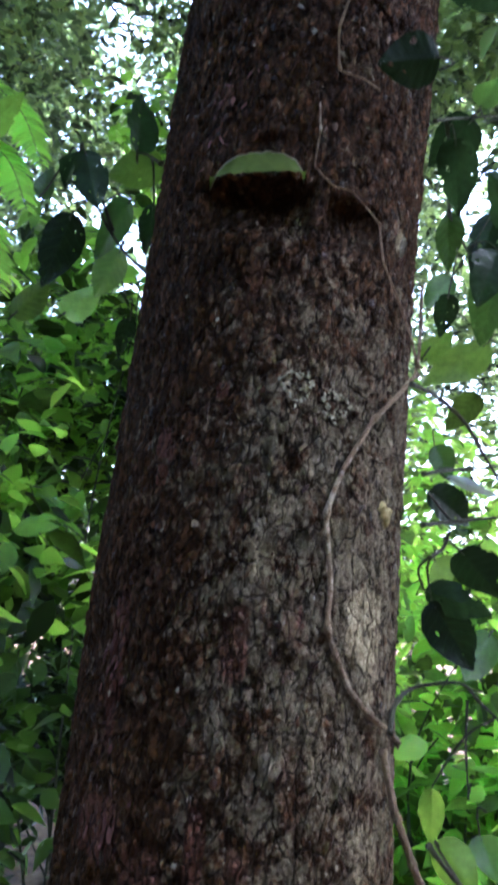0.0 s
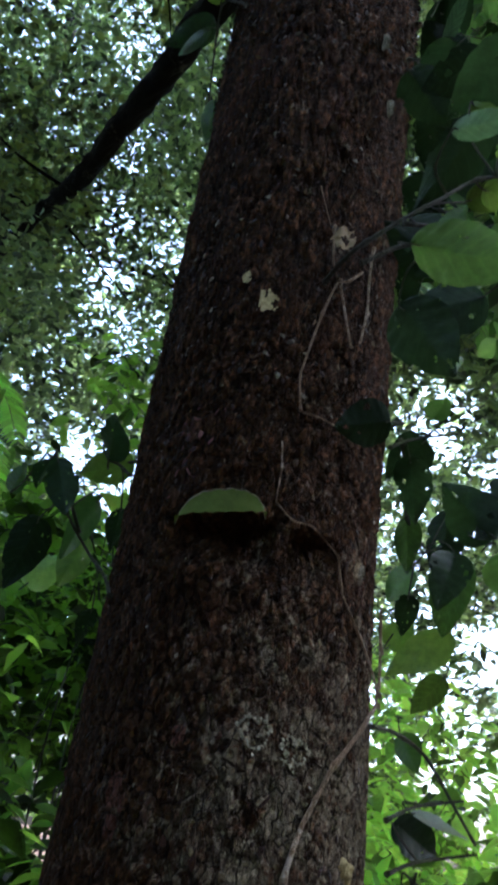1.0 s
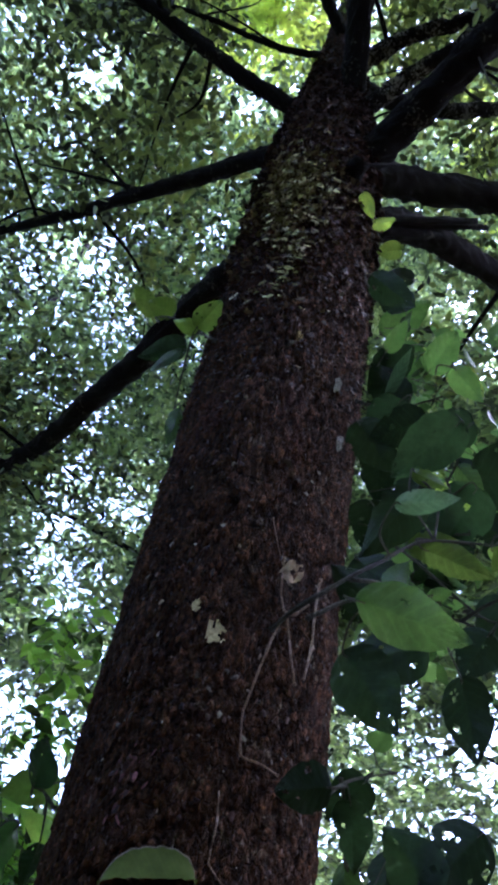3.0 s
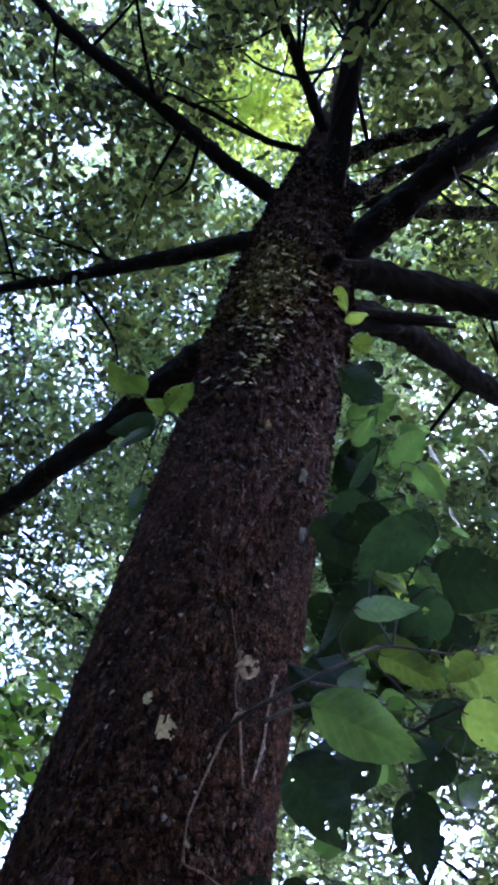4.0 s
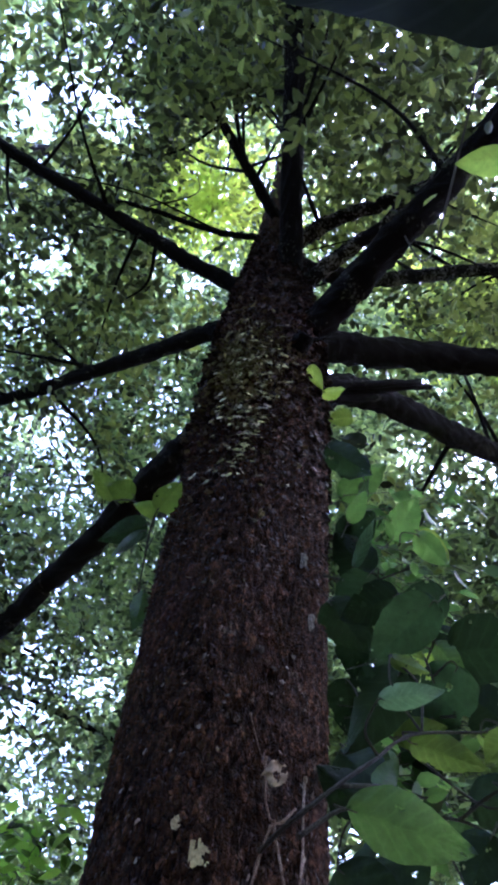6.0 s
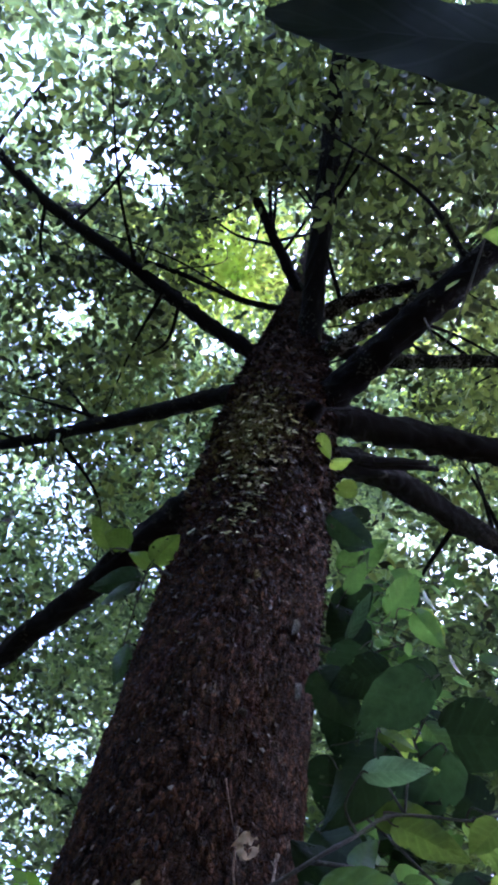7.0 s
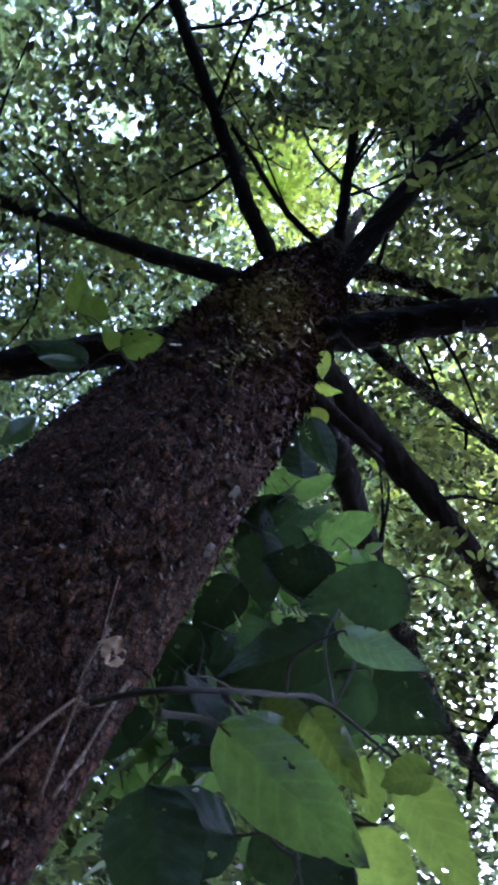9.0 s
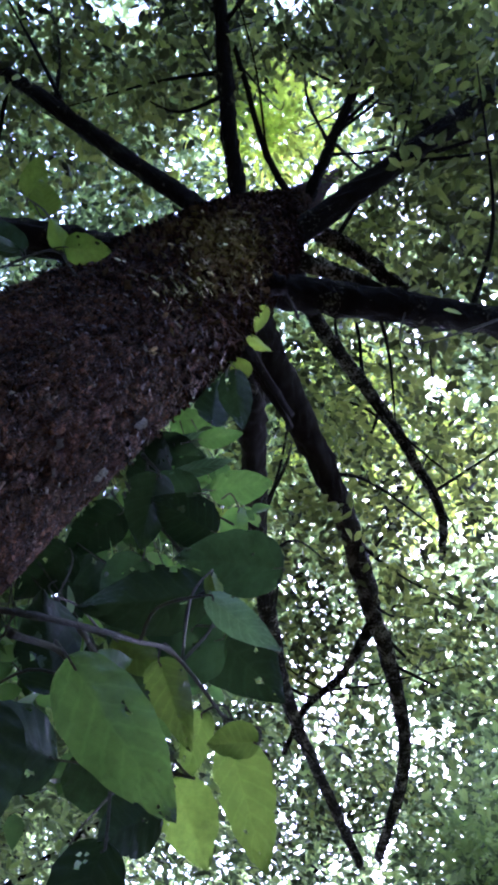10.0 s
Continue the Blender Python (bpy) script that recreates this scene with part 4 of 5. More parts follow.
# red inner bark where the scales have come off
for i, (a, b, sa, sb, n) in enumerate([(-46, 1.42, 3, 0.04, 30), (-42, 1.22, 6, 0.03, 30), (-30, 2.19, 5, 0.04, 30)]):
    t_, z_ = r.normal(a, sa, n), r.normal(b, sb, n)
    scales("inner_bark", t_, z_, r.uniform(0.003, 0.009, n), np.full(n, 0.002), REDCHIP, 7 + i, "reddish inner bark", 2.2)


def patch(name, turn, z, wide, high, material, seed, label, lift=0.006, ragged=0.25, hole=0.0, square=0.0, relief=True):
    """An uneven plate that lies close on the bark."""
    r = np.random.default_rng(seed)
    k, rings = 28, 6
    ph = r.uniform(0, 6.28, 4)
    verts, faces = [], []
    for i in range(rings + 1):
        for j in range(k):
            a = j / k * 2 * np.pi
            edge = 1 + ragged * (0.5 * np.sin(3 * a + ph[0]) + 0.35 * np.sin(5 * a + ph[1]) + 0.3 * np.sin(9 * a + ph[2]))
            edge *= max(abs(np.sin(a)), abs(np.cos(a))) ** -square
            q = hole + (1 - hole) * i / rings
            zz = z + np.sin(a) * q * edge * high / 2
            tt = turn + np.degrees(np.cos(a) * q * edge * wide / 2 / 0.21)
            off = lift * (1 if i < rings else 0.1) * r.uniform(0.7, 1.3)
            verts.append(surf(tt, zz, off, relief))
    for i in range(rings):
        for j in range(k):
            m = (j + 1) % k
            faces.append((i * k + j, (i + 1) * k + j, (i + 1) * k + m, i * k + m))
    return tree_part(name, mesh(name, verts, faces, material), label)


RIM = chip_material("ring_crust", [(0.0, (0.12, 0.105, 0.07)), (0.6, (0.27, 0.245, 0.17)), (1.0, (0.42, 0.39, 0.29))], 0.9)
for turn, z, size, seed in ((7.6, 1.788, 0.019, 31), (21.9, 1.772, 0.018, 32)):
    a_ = np.linspace(0, 6.28, 64) + r.normal(size=64) * 0.06
    q_ = size * (1 + 0.16 * np.sin(3 * a_ + seed) + 0.1 * np.sin(7 * a_)) * np.where(r.uniform(size=64) < 0.75, r.normal(1, 0.07, 64), r.uniform(0.3, 0.9, 64))
    scales("lichen_ring", turn + np.degrees(q_ * np.cos(a_) / 0.22), z + q_ * np.sin(a_), r.uniform(0.0035, 0.007, 64), np.full(64, 0.0035), RIM, seed, "grey-green ring of crusty lichen", 1.0)
patch("lichen_fleck", 50.3, 1.645, 0.012, 0.03, WOODPALE, 4, "white lichen fleck")
patch("lichen_fleck", 47, 1.652, 0.01, 0.024, WOODPALE, 5, "white lichen fleck")
patch("lichen_fleck", 50, 2.04, 0.014, 0.03, LICHEN, 6, "grey lichen fleck")


def bare(turn, z, wide, high, gaps, seed, label):
    """A thin square-cornered plate of bare bark with pieces broken out of it."""
    r = np.random.default_rng(seed)
    k = 8
    verts = [surf(turn + np.degrees((j / k - 0.5) * wide / 0.21), z + (i / k - 0.5) * high + 0.0015 * r.normal(), 0.0145 + 0.0008 * r.normal(), False) for i in range(k + 1) for j in range(k + 1)]
    faces = [(i * 9 + j, i * 9 + j + 1, i * 9 + j + 10, i * 9 + j + 9) for i in range(k) for j in range(k) if (i, j) not in gaps]
    return tree_part("bare_patch", mesh("bare_patch", verts, faces, WOODPALE), label)


notch = {(7, 4), (7, 5), (7, 6), (7, 7), (6, 5), (6, 6), (6, 7), (5, 7), (2, 5), (2, 6), (2, 7), (1, 6), (3, 6), (3, 7), (0, 7), (7, 2), (0, 0), (6, 2), (5, 2)}
bare(-7.8, 2.449, 0.03, 0.042, notch, 8, "cream patch of bare bark with broken edges")
bare(-18.9, 2.496, 0.015, 0.026, {(0, 0), (0, 1), (1, 0), (7, 7), (6, 7), (7, 6), (0, 7), (0, 6), (1, 7), (7, 0), (7, 1), (6, 0), (3, 7), (4, 7), (3, 6)}, 10, "pale patch of bare bark")
patch("lichen_fleck", 4.6, 3.283, 0.016, 0.022, WOODPALE, 11, "white lichen fleck", 0.01)
patch("lichen_fleck", 39.2, 3.207, 0.014, 0.05, LICHEN, 12, "pale lichen streak", 0.01)
patch("lichen_fleck", 48.4, 3.04, 0.012, 0.05, LICHEN, 13, "pale lichen streak", 0.01)
patch("lichen_fleck", 11, 2.874, 0.016, 0.012, LICHEN, 14, "grey lichen fleck", 0.01)

# the broken stub below the lowest branch on that side
c = spline([(0.09, 1.1, 4.27), (0.1, 1.05, 4.27), (0.12, 1.0, 4.29)], 6)
v, f = tube(c, np.linspace(0.045, 0.03, len(c)), 12, 0.08, 3)
tree_part("branch_stub", mesh("branch_stub", v, f, LIMB_BARK), "knobbly stub of a fallen branch")
c = spline([(0.12, 1.02, 4.28), (0.18, 1.02, 4.32), (0.25, 1.04, 4.4)], 6)
v, f = tube(c, np.linspace(0.009, 0.005, len(c)), 7, 0.08, 3)
tree_part("dead_twig", mesh("dead_twig", v, f, LIMB_BARK))
# a broken, splintered bough
for k, (dy, dz, L) in enumerate([(0, 0, 0.4), (0.03, 0.03, 0.28), (-0.02, -0.03, 0.34), (0.02, -0.05, 0.22)]):
    c = spline([(0.15, 1.27, 4.42 + dz), (0.3, 1.31 + dy, 4.52 + dz), (0.3 + L, 1.35 + dy * 2, 4.72 + dz * 1.5)], 6)
    v, f = tube(c, np.linspace(0.042, 0.011, len(c)), 9, 0.2, k)
    tree_part("broken_branch", mesh("broken_branch", v, f, LIMB_BARK), "dark splintered end of a broken branch")


# ---- climbers ----
def broad_leaf_mesh(L, W, holes, seed, fold=0.16, curl=0.12):
    """A broad pointed leaf along +y with its face to +z, eaten through here and there."""
    r = np.random.default_rng(seed)
    nu, nv = (22, 36) if holes else (12, 20)
    ph = r.uniform(0, 6.28, 3)
    verts, uvs, faces = [], [], []
    for i in range(nv + 1):
        s = i / nv
        w = W * 0.5 * (np.sin(np.pi * s ** 0.72) ** 0.72) * (1 - 0.3 * s ** 5) * (1 + 0.02 * np.sin(s * 31 + ph[0]))
        for j in range(nu + 1):
            u = j / nu * 2 - 1
            z = fold * abs(u) * w - curl * L * s * s + 0.022 * L * np.sin(s * 9 + ph[1]) * u + 0.03 * L * np.sin(s * 5 + ph[2]) * u * u + 0.006 * L * np.sin(s * 40 - abs(u) * 5) * abs(u)
            jx, jy = (r.normal(size=2) * 0.006 * L if 0 < i < nv and 0 < j < nu and holes else (0, 0))
            verts.append((u * w + jx, s * L - abs(u) * w * 0.12 * (1 - s) + jy, z))
            uvs.append((j / nu, s))
    spots = [(r.uniform(0.15, 0.95), r.uniform(-0.95, 0.95), 0.012 + 0.05 * r.uniform() ** 2.5) for _ in range(holes)]
    if holes:
        spots += [(r.uniform(0.2, 0.9), r.choice((-1, 1)) * r.uniform(0.95, 1.1), r.uniform(0.03, 0.09)) for _ in range(2)]
    for i in range(nv):
        for j in range(nu):
            cs, cu = (i + 0.5) / nv, (j + 0.5) / nu * 2 - 1
            if any(np.hypot(cs - a, (cu - b) * 0.45) < q for a, b, q in spots):
                continue
            a = i * (nu + 1) + j
            faces.append((a, a + 1, a + nu + 2, a + nu + 1))
    return verts, uvs, faces


leaf_count = 0
SHOOT_LINES = {}


def leaf(plant, base, tip, width, face, material, holes=0, fold=0.26, curl=0.1):
    """A leaf of a climber from its base to its tip, its upper side towards face, with its stalk."""
    global leaf_count
    leaf_count += 1
    b, t = Vector(base), Vector(tip)
    L = (t - b).length
    verts, uvs, faces = broad_leaf_mesh(L * 1.03, width, holes + (3 if material is BACKLIT else 0), leaf_count, fold, curl)
    y = (t - b).normalized()
    z = (Vector(face) - y * Vector(face).dot(y)).normalized()
    x = y.cross(z)
    me = mesh("leaf", verts, faces, material)
    lay = me.uv_layers.new(name="UVMap")
    for lp in me.loops:
        lay.data[lp.index].uv = uvs[lp.vertex_index]
    ob = part("leaf", me, plant)
    m = Matrix((x, y, z)).transposed().to_4x4()
    m.translation = b - Vector(plant.location)
    ob.matrix_basis = m
    lines = SHOOT_LINES.get(plant.name)
    if lines:
        near = min((Vector(q) for c in lines for q in c), key=lambda q: (q - b).length)
        reach = near - b
        if reach.length > 0.16:
            reach = reach.normalized() * 0.05
        end = m.inverted() @ (near - Vector(plant.location) if reach.length > 0.051 else b - Vector(plant.location) + reach)
        c = spline([(0, 0.1 * L, 0.0), (0, 0, -0.002), (end * 0.5) + Vector((0, -0.02, 0.004)), end], 4)
        v, f = tube(c, np.linspace(0.0012, 0.0022, len(c)), 5)
        part("petiole", mesh("petiole", v, f, GREENSTEM), ob)
    return ob


def shoot(plant, line, r0=0.0035, r1=0.002, material=None):
    c = spline(line, 7)
    q = np.arange(len(c))
    rad = np.linspace(r0, r1, len(c)) * (1 + 0.35 * (q % 9 == 0))
    v, f = tube(c - np.array(plant.location), rad, 7, 0.03)
    SHOOT_LINES.setdefault(plant.name, []).append(c)
    return part("stem", mesh("stem", v, f, material or GREENSTEM), plant)


GREENSTEM = bark_material("green_stem", (0.03, 0.028, 0.02), (0.08, 0.075, 0.045), (0.12, 0.12, 0.08), 0.98, 3)
vine = thing("liana", "knotty grey-brown woody vine clinging to the trunk", "vine", (0.25, 1.15, 1.2))


def cling(points, r0, r1, off=0.006, seed=0):
    """A woody stem on the bark, through turns and heights, thickened at its joints."""
    p = np.array(points, float)
    p = np.stack([np.interp(np.linspace(0, len(p) - 1, 9 * (len(p) - 1) + 1), np.arange(len(p)), p[:, k]) for k in (0, 1)], -1)
    p = 0.8 * p + 0.2 * spline(points, 9)
    q = np.arange(len(p))
    rad = np.linspace(r0, r1, len(p)) * (1 + 0.7 * np.exp(-((q % 18) / 1.1) ** 2))
    c = surf(p[:, 0], p[:, 1], 0, False) + 0
    th = np.radians(p[:, 0])
    c += np.stack([np.sin(th), -np.cos(th), np.zeros(len(th))], -1) * (off + rad[:, None])
    v, f = tube(c - np.array(vine.location), rad, 9, 0.06, seed)
    return part("stem", mesh("stem", v, f, STEM_BARK), vine)


cling([(60.5, 1.352), (59.7, 1.358), (41.2, 1.391), (32.2, 1.423), (23.8, 1.487), (24.0, 1.539), (20.5, 1.629), (25.5, 1.69), (36.5, 1.766), (58, 1.845), (66.8, 1.866)], 0.0037, 0.003)
cling([(66.8, 1.866), (68, 1.885), (49.1, 1.941), (37.2, 1.992), (33.4, 2.047)], 0.002, 0.0016, seed=1)
cling([(68, 1.88), (74, 1.91), (76, 1.95), (74, 2.02)], 0.0028, 0.0024, seed=2)
cling([(33.4, 2.047), (20.8, 2.078), (12.9, 2.078), (5.7, 2.102), (6.3, 2.155), (5.1, 2.199)], 0.0013, 0.0012, seed=3)
cling([(28, 2.25), (20.1, 2.256), (10.8, 2.257), (9.0, 2.325), (15.5, 2.449), (21, 2.52), (27, 2.535), (34, 2.57)], 0.0014, 0.0024, seed=4)
cling([(22, 2.53), (26.3, 2.466), (31.2, 2.405)], 0.0022, 0.0018, seed=5)
cling([(40, 2.64), (39.0, 2.573), (38.8, 2.493), (36.1, 2.425)], 0.0025, 0.002, seed=6)
cling([(17.0, 2.64), (17.9, 2.563), (20.7, 2.528)], 0.002, 0.0018, seed=7)
cling([(8, 2.72), (13, 2.66), (17, 2.62)], 0.0011, 0.001, seed=8)
left = thing("climbing_plant", "climbing plant with holed leaves, dark against the light, beside the trunk", "climber", (-0.2, 1.15, 1.97))
right = thing("climbing_plant", "climbing plant with broad drooping leaves beside the trunk", "climber", (0.22, 1.1, 1.8))
upper = thing("climbing_plant", "climbing plant with large translucent green leaves", "climber", (0.15, 1.05, 2.45))
crest = thing("climbing_plant", "sprigs of bright young leaves high on the trunk", "climber", (0.1, 1.05, 3.9))
shoot(left, [(-0.179, 1.096, 1.955), (-0.213, 1.228, 2.019), (-0.265, 1.302, 2.081), (-0.31, 1.277, 2.135), (-0.33, 1.261, 2.179)])
shoot(left, [(-0.284, 1.297, 2.108), (-0.333, 1.261, 2.2), (-0.368, 1.255, 2.234)])
shoot(left, [(-0.205, 1.199, 2.192), (-0.235, 1.234, 2.225), (-0.254, 1.239, 2.23)])
shoot(right, [(0.206, 1.031, 1.822), (0.249, 1.075, 1.824), (0.303, 1.12, 1.806), (0.343, 1.122, 1.752), (0.377, 1.121, 1.703)])
shoot(right, [(0.211, 0.991, 1.378), (0.223, 1.032, 1.407), (0.254, 1.068, 1.429), (0.314, 1.073, 1.441), (0.339, 1.065, 1.421), (0.382, 1.079, 1.393)])
shoot(right, [(0.254, 0.94, 1.273), (0.285, 0.977, 1.243), (0.33, 1.006, 1.203)])
shoot(right, [(0.249, 1.102, 1.716), (0.31, 1.186, 1.744), (0.388, 1.212, 1.764)])
shoot(right, [(0.267, 1.16, 1.652), (0.332, 1.245, 1.674), (0.427, 1.265, 1.697)])
shoot(right, [(0.293, 1.21, 1.609), (0.324, 1.252, 1.633), (0.331, 1.247, 1.66)])
shoot(right, [(0.225, 1.133, 2.291), (0.277, 1.204, 2.351), (0.379, 1.26, 2.41)])
shoot(right, [(0.258, 1.208, 2.351), (0.294, 1.289, 2.309), (0.315, 1.368, 2.267), (0.386, 1.478, 2.246)])
shoot(right, [(0.578, 1.91, 1.361), (0.579, 1.9, 1.264), (0.588, 1.879, 1.149)])
shoot(upper, [(0.057, 0.841, 2.382), (0.082, 0.777, 2.386), (0.146, 0.754, 2.44), (0.195, 0.749, 2.482), (0.257, 0.753, 2.538), (0.372, 0.753, 2.564), (0.427, 0.766, 2.6)])
shoot(upper, [(0.098, 0.781, 2.375), (0.163, 0.793, 2.431), (0.236, 0.822, 2.452), (0.342, 0.836, 2.469), (0.417, 0.828, 2.432)])
shoot(upper, [(0.152, 0.779, 2.456), (0.233, 0.803, 2.481), (0.304, 0.818, 2.48)])
shoot(upper, [(0.193, 1.068, 3.183), (0.257, 0.958, 3.063), (0.334, 0.88, 3.042)])
shoot(upper, [(0.216, 1.058, 3.049), (0.272, 0.943, 2.934), (0.315, 0.848, 2.797), (0.336, 0.843, 2.719)])
shoot(upper, [(0.342, 0.836, 2.469), (0.367, 0.814, 2.487), (0.401, 0.787, 2.504)])
shoot(upper, [(0.246, 1.134, 2.75), (0.309, 1.027, 2.747), (0.347, 0.944, 2.724), (0.379, 0.879, 2.685)])
shoot(upper, [(0.296, 1.15, 2.857), (0.351, 1.113, 2.792), (0.475, 1.081, 2.668), (0.53, 1.054, 2.651)])
shoot(crest, [(0.212, 1.215, 3.886), (0.197, 1.144, 3.988), (0.197, 1.12, 4.116), (0.149, 1.071, 4.201)])
shoot(crest, [(0.197, 1.12, 4.116), (0.271, 1.203, 4.119)])
shoot(crest, [(-0.166, 1.093, 3.311), (-0.226, 1.144, 3.392), (-0.314, 1.183, 3.477), (-0.372, 1.249, 3.544)])
shoot(crest, [(-0.226, 1.144, 3.392), (-0.25, 1.233, 3.447), (-0.262, 1.443, 3.396)])
shoot(vine, [(0.206, 1.0, 1.358), (0.222, 0.985, 1.3), (0.24, 0.985, 1.26), (0.258, 0.99, 1.225), (0.29, 1.02, 1.19), (0.34, 1.06, 1.15), (0.42, 1.15, 1.05)], 0.0048, 0.0045, STEM_BARK)
leaf(left, (-0.254, 1.239, 2.229), (-0.240, 1.152, 2.285), 0.065, (0.37, 0.70, 0.61), BACKLIT, 2)
leaf(left, (-0.340, 1.227, 2.215), (-0.302, 1.238, 2.116), 0.061, (-0.12, 0.92, 0.36), BACKLIT, 1)
leaf(left, (-0.354, 1.243, 2.221), (-0.389, 1.308, 2.192), 0.042, (-0.71, 0.58, 0.40), BACKLIT, 2)
leaf(left, (-0.351, 1.265, 2.116), (-0.388, 1.310, 1.998), 0.075, (-0.09, 0.92, 0.39), BACKLIT, 7)
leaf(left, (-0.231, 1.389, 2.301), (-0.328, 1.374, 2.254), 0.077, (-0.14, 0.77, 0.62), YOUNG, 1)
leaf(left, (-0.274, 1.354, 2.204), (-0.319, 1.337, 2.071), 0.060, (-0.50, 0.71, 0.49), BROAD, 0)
leaf(left, (-0.220, 1.282, 2.163), (-0.239, 1.380, 2.120), 0.039, (-0.37, 0.64, 0.67), BACKLIT, 1)
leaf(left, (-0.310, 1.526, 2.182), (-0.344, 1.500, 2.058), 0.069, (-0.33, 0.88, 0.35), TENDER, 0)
leaf(left, (-0.262, 1.488, 2.026), (-0.292, 1.590, 1.976), 0.040, (-0.30, 0.94, 0.16), BACKLIT, 2)
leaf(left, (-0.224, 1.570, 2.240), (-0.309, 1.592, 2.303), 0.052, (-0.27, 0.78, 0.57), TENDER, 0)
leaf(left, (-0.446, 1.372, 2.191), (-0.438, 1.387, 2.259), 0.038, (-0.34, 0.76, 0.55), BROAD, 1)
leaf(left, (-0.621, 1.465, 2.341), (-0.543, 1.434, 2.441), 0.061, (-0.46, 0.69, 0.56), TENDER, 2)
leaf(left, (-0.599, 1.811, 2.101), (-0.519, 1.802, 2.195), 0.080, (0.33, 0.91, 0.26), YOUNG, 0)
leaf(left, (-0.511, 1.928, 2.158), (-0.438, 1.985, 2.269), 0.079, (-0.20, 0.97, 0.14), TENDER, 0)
leaf(right, (0.168, 0.85, 2.18), (0.094, 0.85, 2.16), 0.066, (0.10, 0.80, 0.50), BACKLIT, 0)
leaf(right, (0.306, 1.215, 2.361), (0.259, 1.296, 2.317), 0.081, (0.27, 0.86, 0.44), BACKLIT, 2)
leaf(right, (0.280, 1.221, 2.325), (0.323, 1.327, 2.251), 0.075, (0.34, 0.50, 0.80), BACKLIT, 1)
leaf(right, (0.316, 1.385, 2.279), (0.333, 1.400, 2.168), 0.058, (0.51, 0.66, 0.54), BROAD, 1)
leaf(right, (0.433, 1.470, 2.346), (0.419, 1.519, 2.218), 0.109, (0.74, 0.58, 0.34), BACKLIT, 3)
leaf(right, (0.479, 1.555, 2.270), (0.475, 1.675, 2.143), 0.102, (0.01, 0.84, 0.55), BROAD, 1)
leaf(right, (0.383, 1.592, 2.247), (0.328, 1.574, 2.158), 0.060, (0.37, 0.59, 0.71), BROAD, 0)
leaf(right, (0.341, 1.429, 2.133), (0.348, 1.498, 2.078), 0.048, (0.30, 0.92, 0.27), BACKLIT, 5)
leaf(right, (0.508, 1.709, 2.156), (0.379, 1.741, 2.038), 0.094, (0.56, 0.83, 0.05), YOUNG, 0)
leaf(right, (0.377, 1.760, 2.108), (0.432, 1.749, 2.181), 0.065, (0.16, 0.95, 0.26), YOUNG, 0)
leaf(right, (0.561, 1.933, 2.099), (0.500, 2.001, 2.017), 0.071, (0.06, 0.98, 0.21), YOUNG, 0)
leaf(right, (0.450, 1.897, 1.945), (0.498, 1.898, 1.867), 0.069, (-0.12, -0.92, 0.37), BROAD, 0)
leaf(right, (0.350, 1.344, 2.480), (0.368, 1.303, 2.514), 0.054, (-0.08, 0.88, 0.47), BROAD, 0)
leaf(right, (0.298, 1.267, 1.722), (0.388, 1.321, 1.684), 0.064, (-0.09, -0.99, 0.07), BACKLIT, 0)
leaf(right, (0.354, 1.265, 1.633), (0.439, 1.304, 1.573), 0.075, (0.44, 0.88, 0.19), BACKLIT, 0)
leaf(right, (0.303, 1.263, 1.564), (0.397, 1.217, 1.540), 0.055, (0.24, 0.96, 0.16), BACKLIT, 1)
leaf(right, (0.315, 1.260, 1.549), (0.388, 1.263, 1.453), 0.077, (-0.36, -0.90, 0.25), BACKLIT, 0)
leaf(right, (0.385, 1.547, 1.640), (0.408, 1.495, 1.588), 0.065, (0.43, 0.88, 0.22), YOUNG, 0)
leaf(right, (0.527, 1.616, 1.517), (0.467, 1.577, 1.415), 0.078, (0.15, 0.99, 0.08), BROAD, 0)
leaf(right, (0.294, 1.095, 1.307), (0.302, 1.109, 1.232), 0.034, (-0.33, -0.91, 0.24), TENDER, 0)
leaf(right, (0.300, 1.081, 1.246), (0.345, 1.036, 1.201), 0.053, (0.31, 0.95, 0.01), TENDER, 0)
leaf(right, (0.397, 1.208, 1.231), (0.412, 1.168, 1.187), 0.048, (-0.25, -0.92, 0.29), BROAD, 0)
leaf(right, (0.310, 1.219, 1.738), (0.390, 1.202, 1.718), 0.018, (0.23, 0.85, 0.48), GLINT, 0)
leaf(right, (0.465, 1.306, 2.229), (0.374, 1.322, 2.328), 0.111, (0.22, 0.90, 0.37), BACKLIT, 5)
leaf(right, (0.546, 1.285, 2.350), (0.441, 1.327, 2.230), 0.126, (0.44, 0.76, 0.47), BACKLIT, 6)
leaf(right, (0.429, 1.426, 2.235), (0.392, 1.399, 2.115), 0.086, (-0.11, -0.98, 0.14), BACKLIT, 2)
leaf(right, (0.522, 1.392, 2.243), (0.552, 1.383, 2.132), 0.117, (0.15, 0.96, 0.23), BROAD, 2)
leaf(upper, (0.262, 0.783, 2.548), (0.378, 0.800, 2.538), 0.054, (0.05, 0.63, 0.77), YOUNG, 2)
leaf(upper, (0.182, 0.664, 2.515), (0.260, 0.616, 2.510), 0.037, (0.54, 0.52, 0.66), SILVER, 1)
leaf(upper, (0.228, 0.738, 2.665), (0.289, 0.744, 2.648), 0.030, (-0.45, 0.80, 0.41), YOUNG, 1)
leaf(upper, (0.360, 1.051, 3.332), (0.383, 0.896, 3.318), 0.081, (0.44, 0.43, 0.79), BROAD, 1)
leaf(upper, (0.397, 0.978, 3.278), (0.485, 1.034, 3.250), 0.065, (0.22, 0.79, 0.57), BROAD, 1)
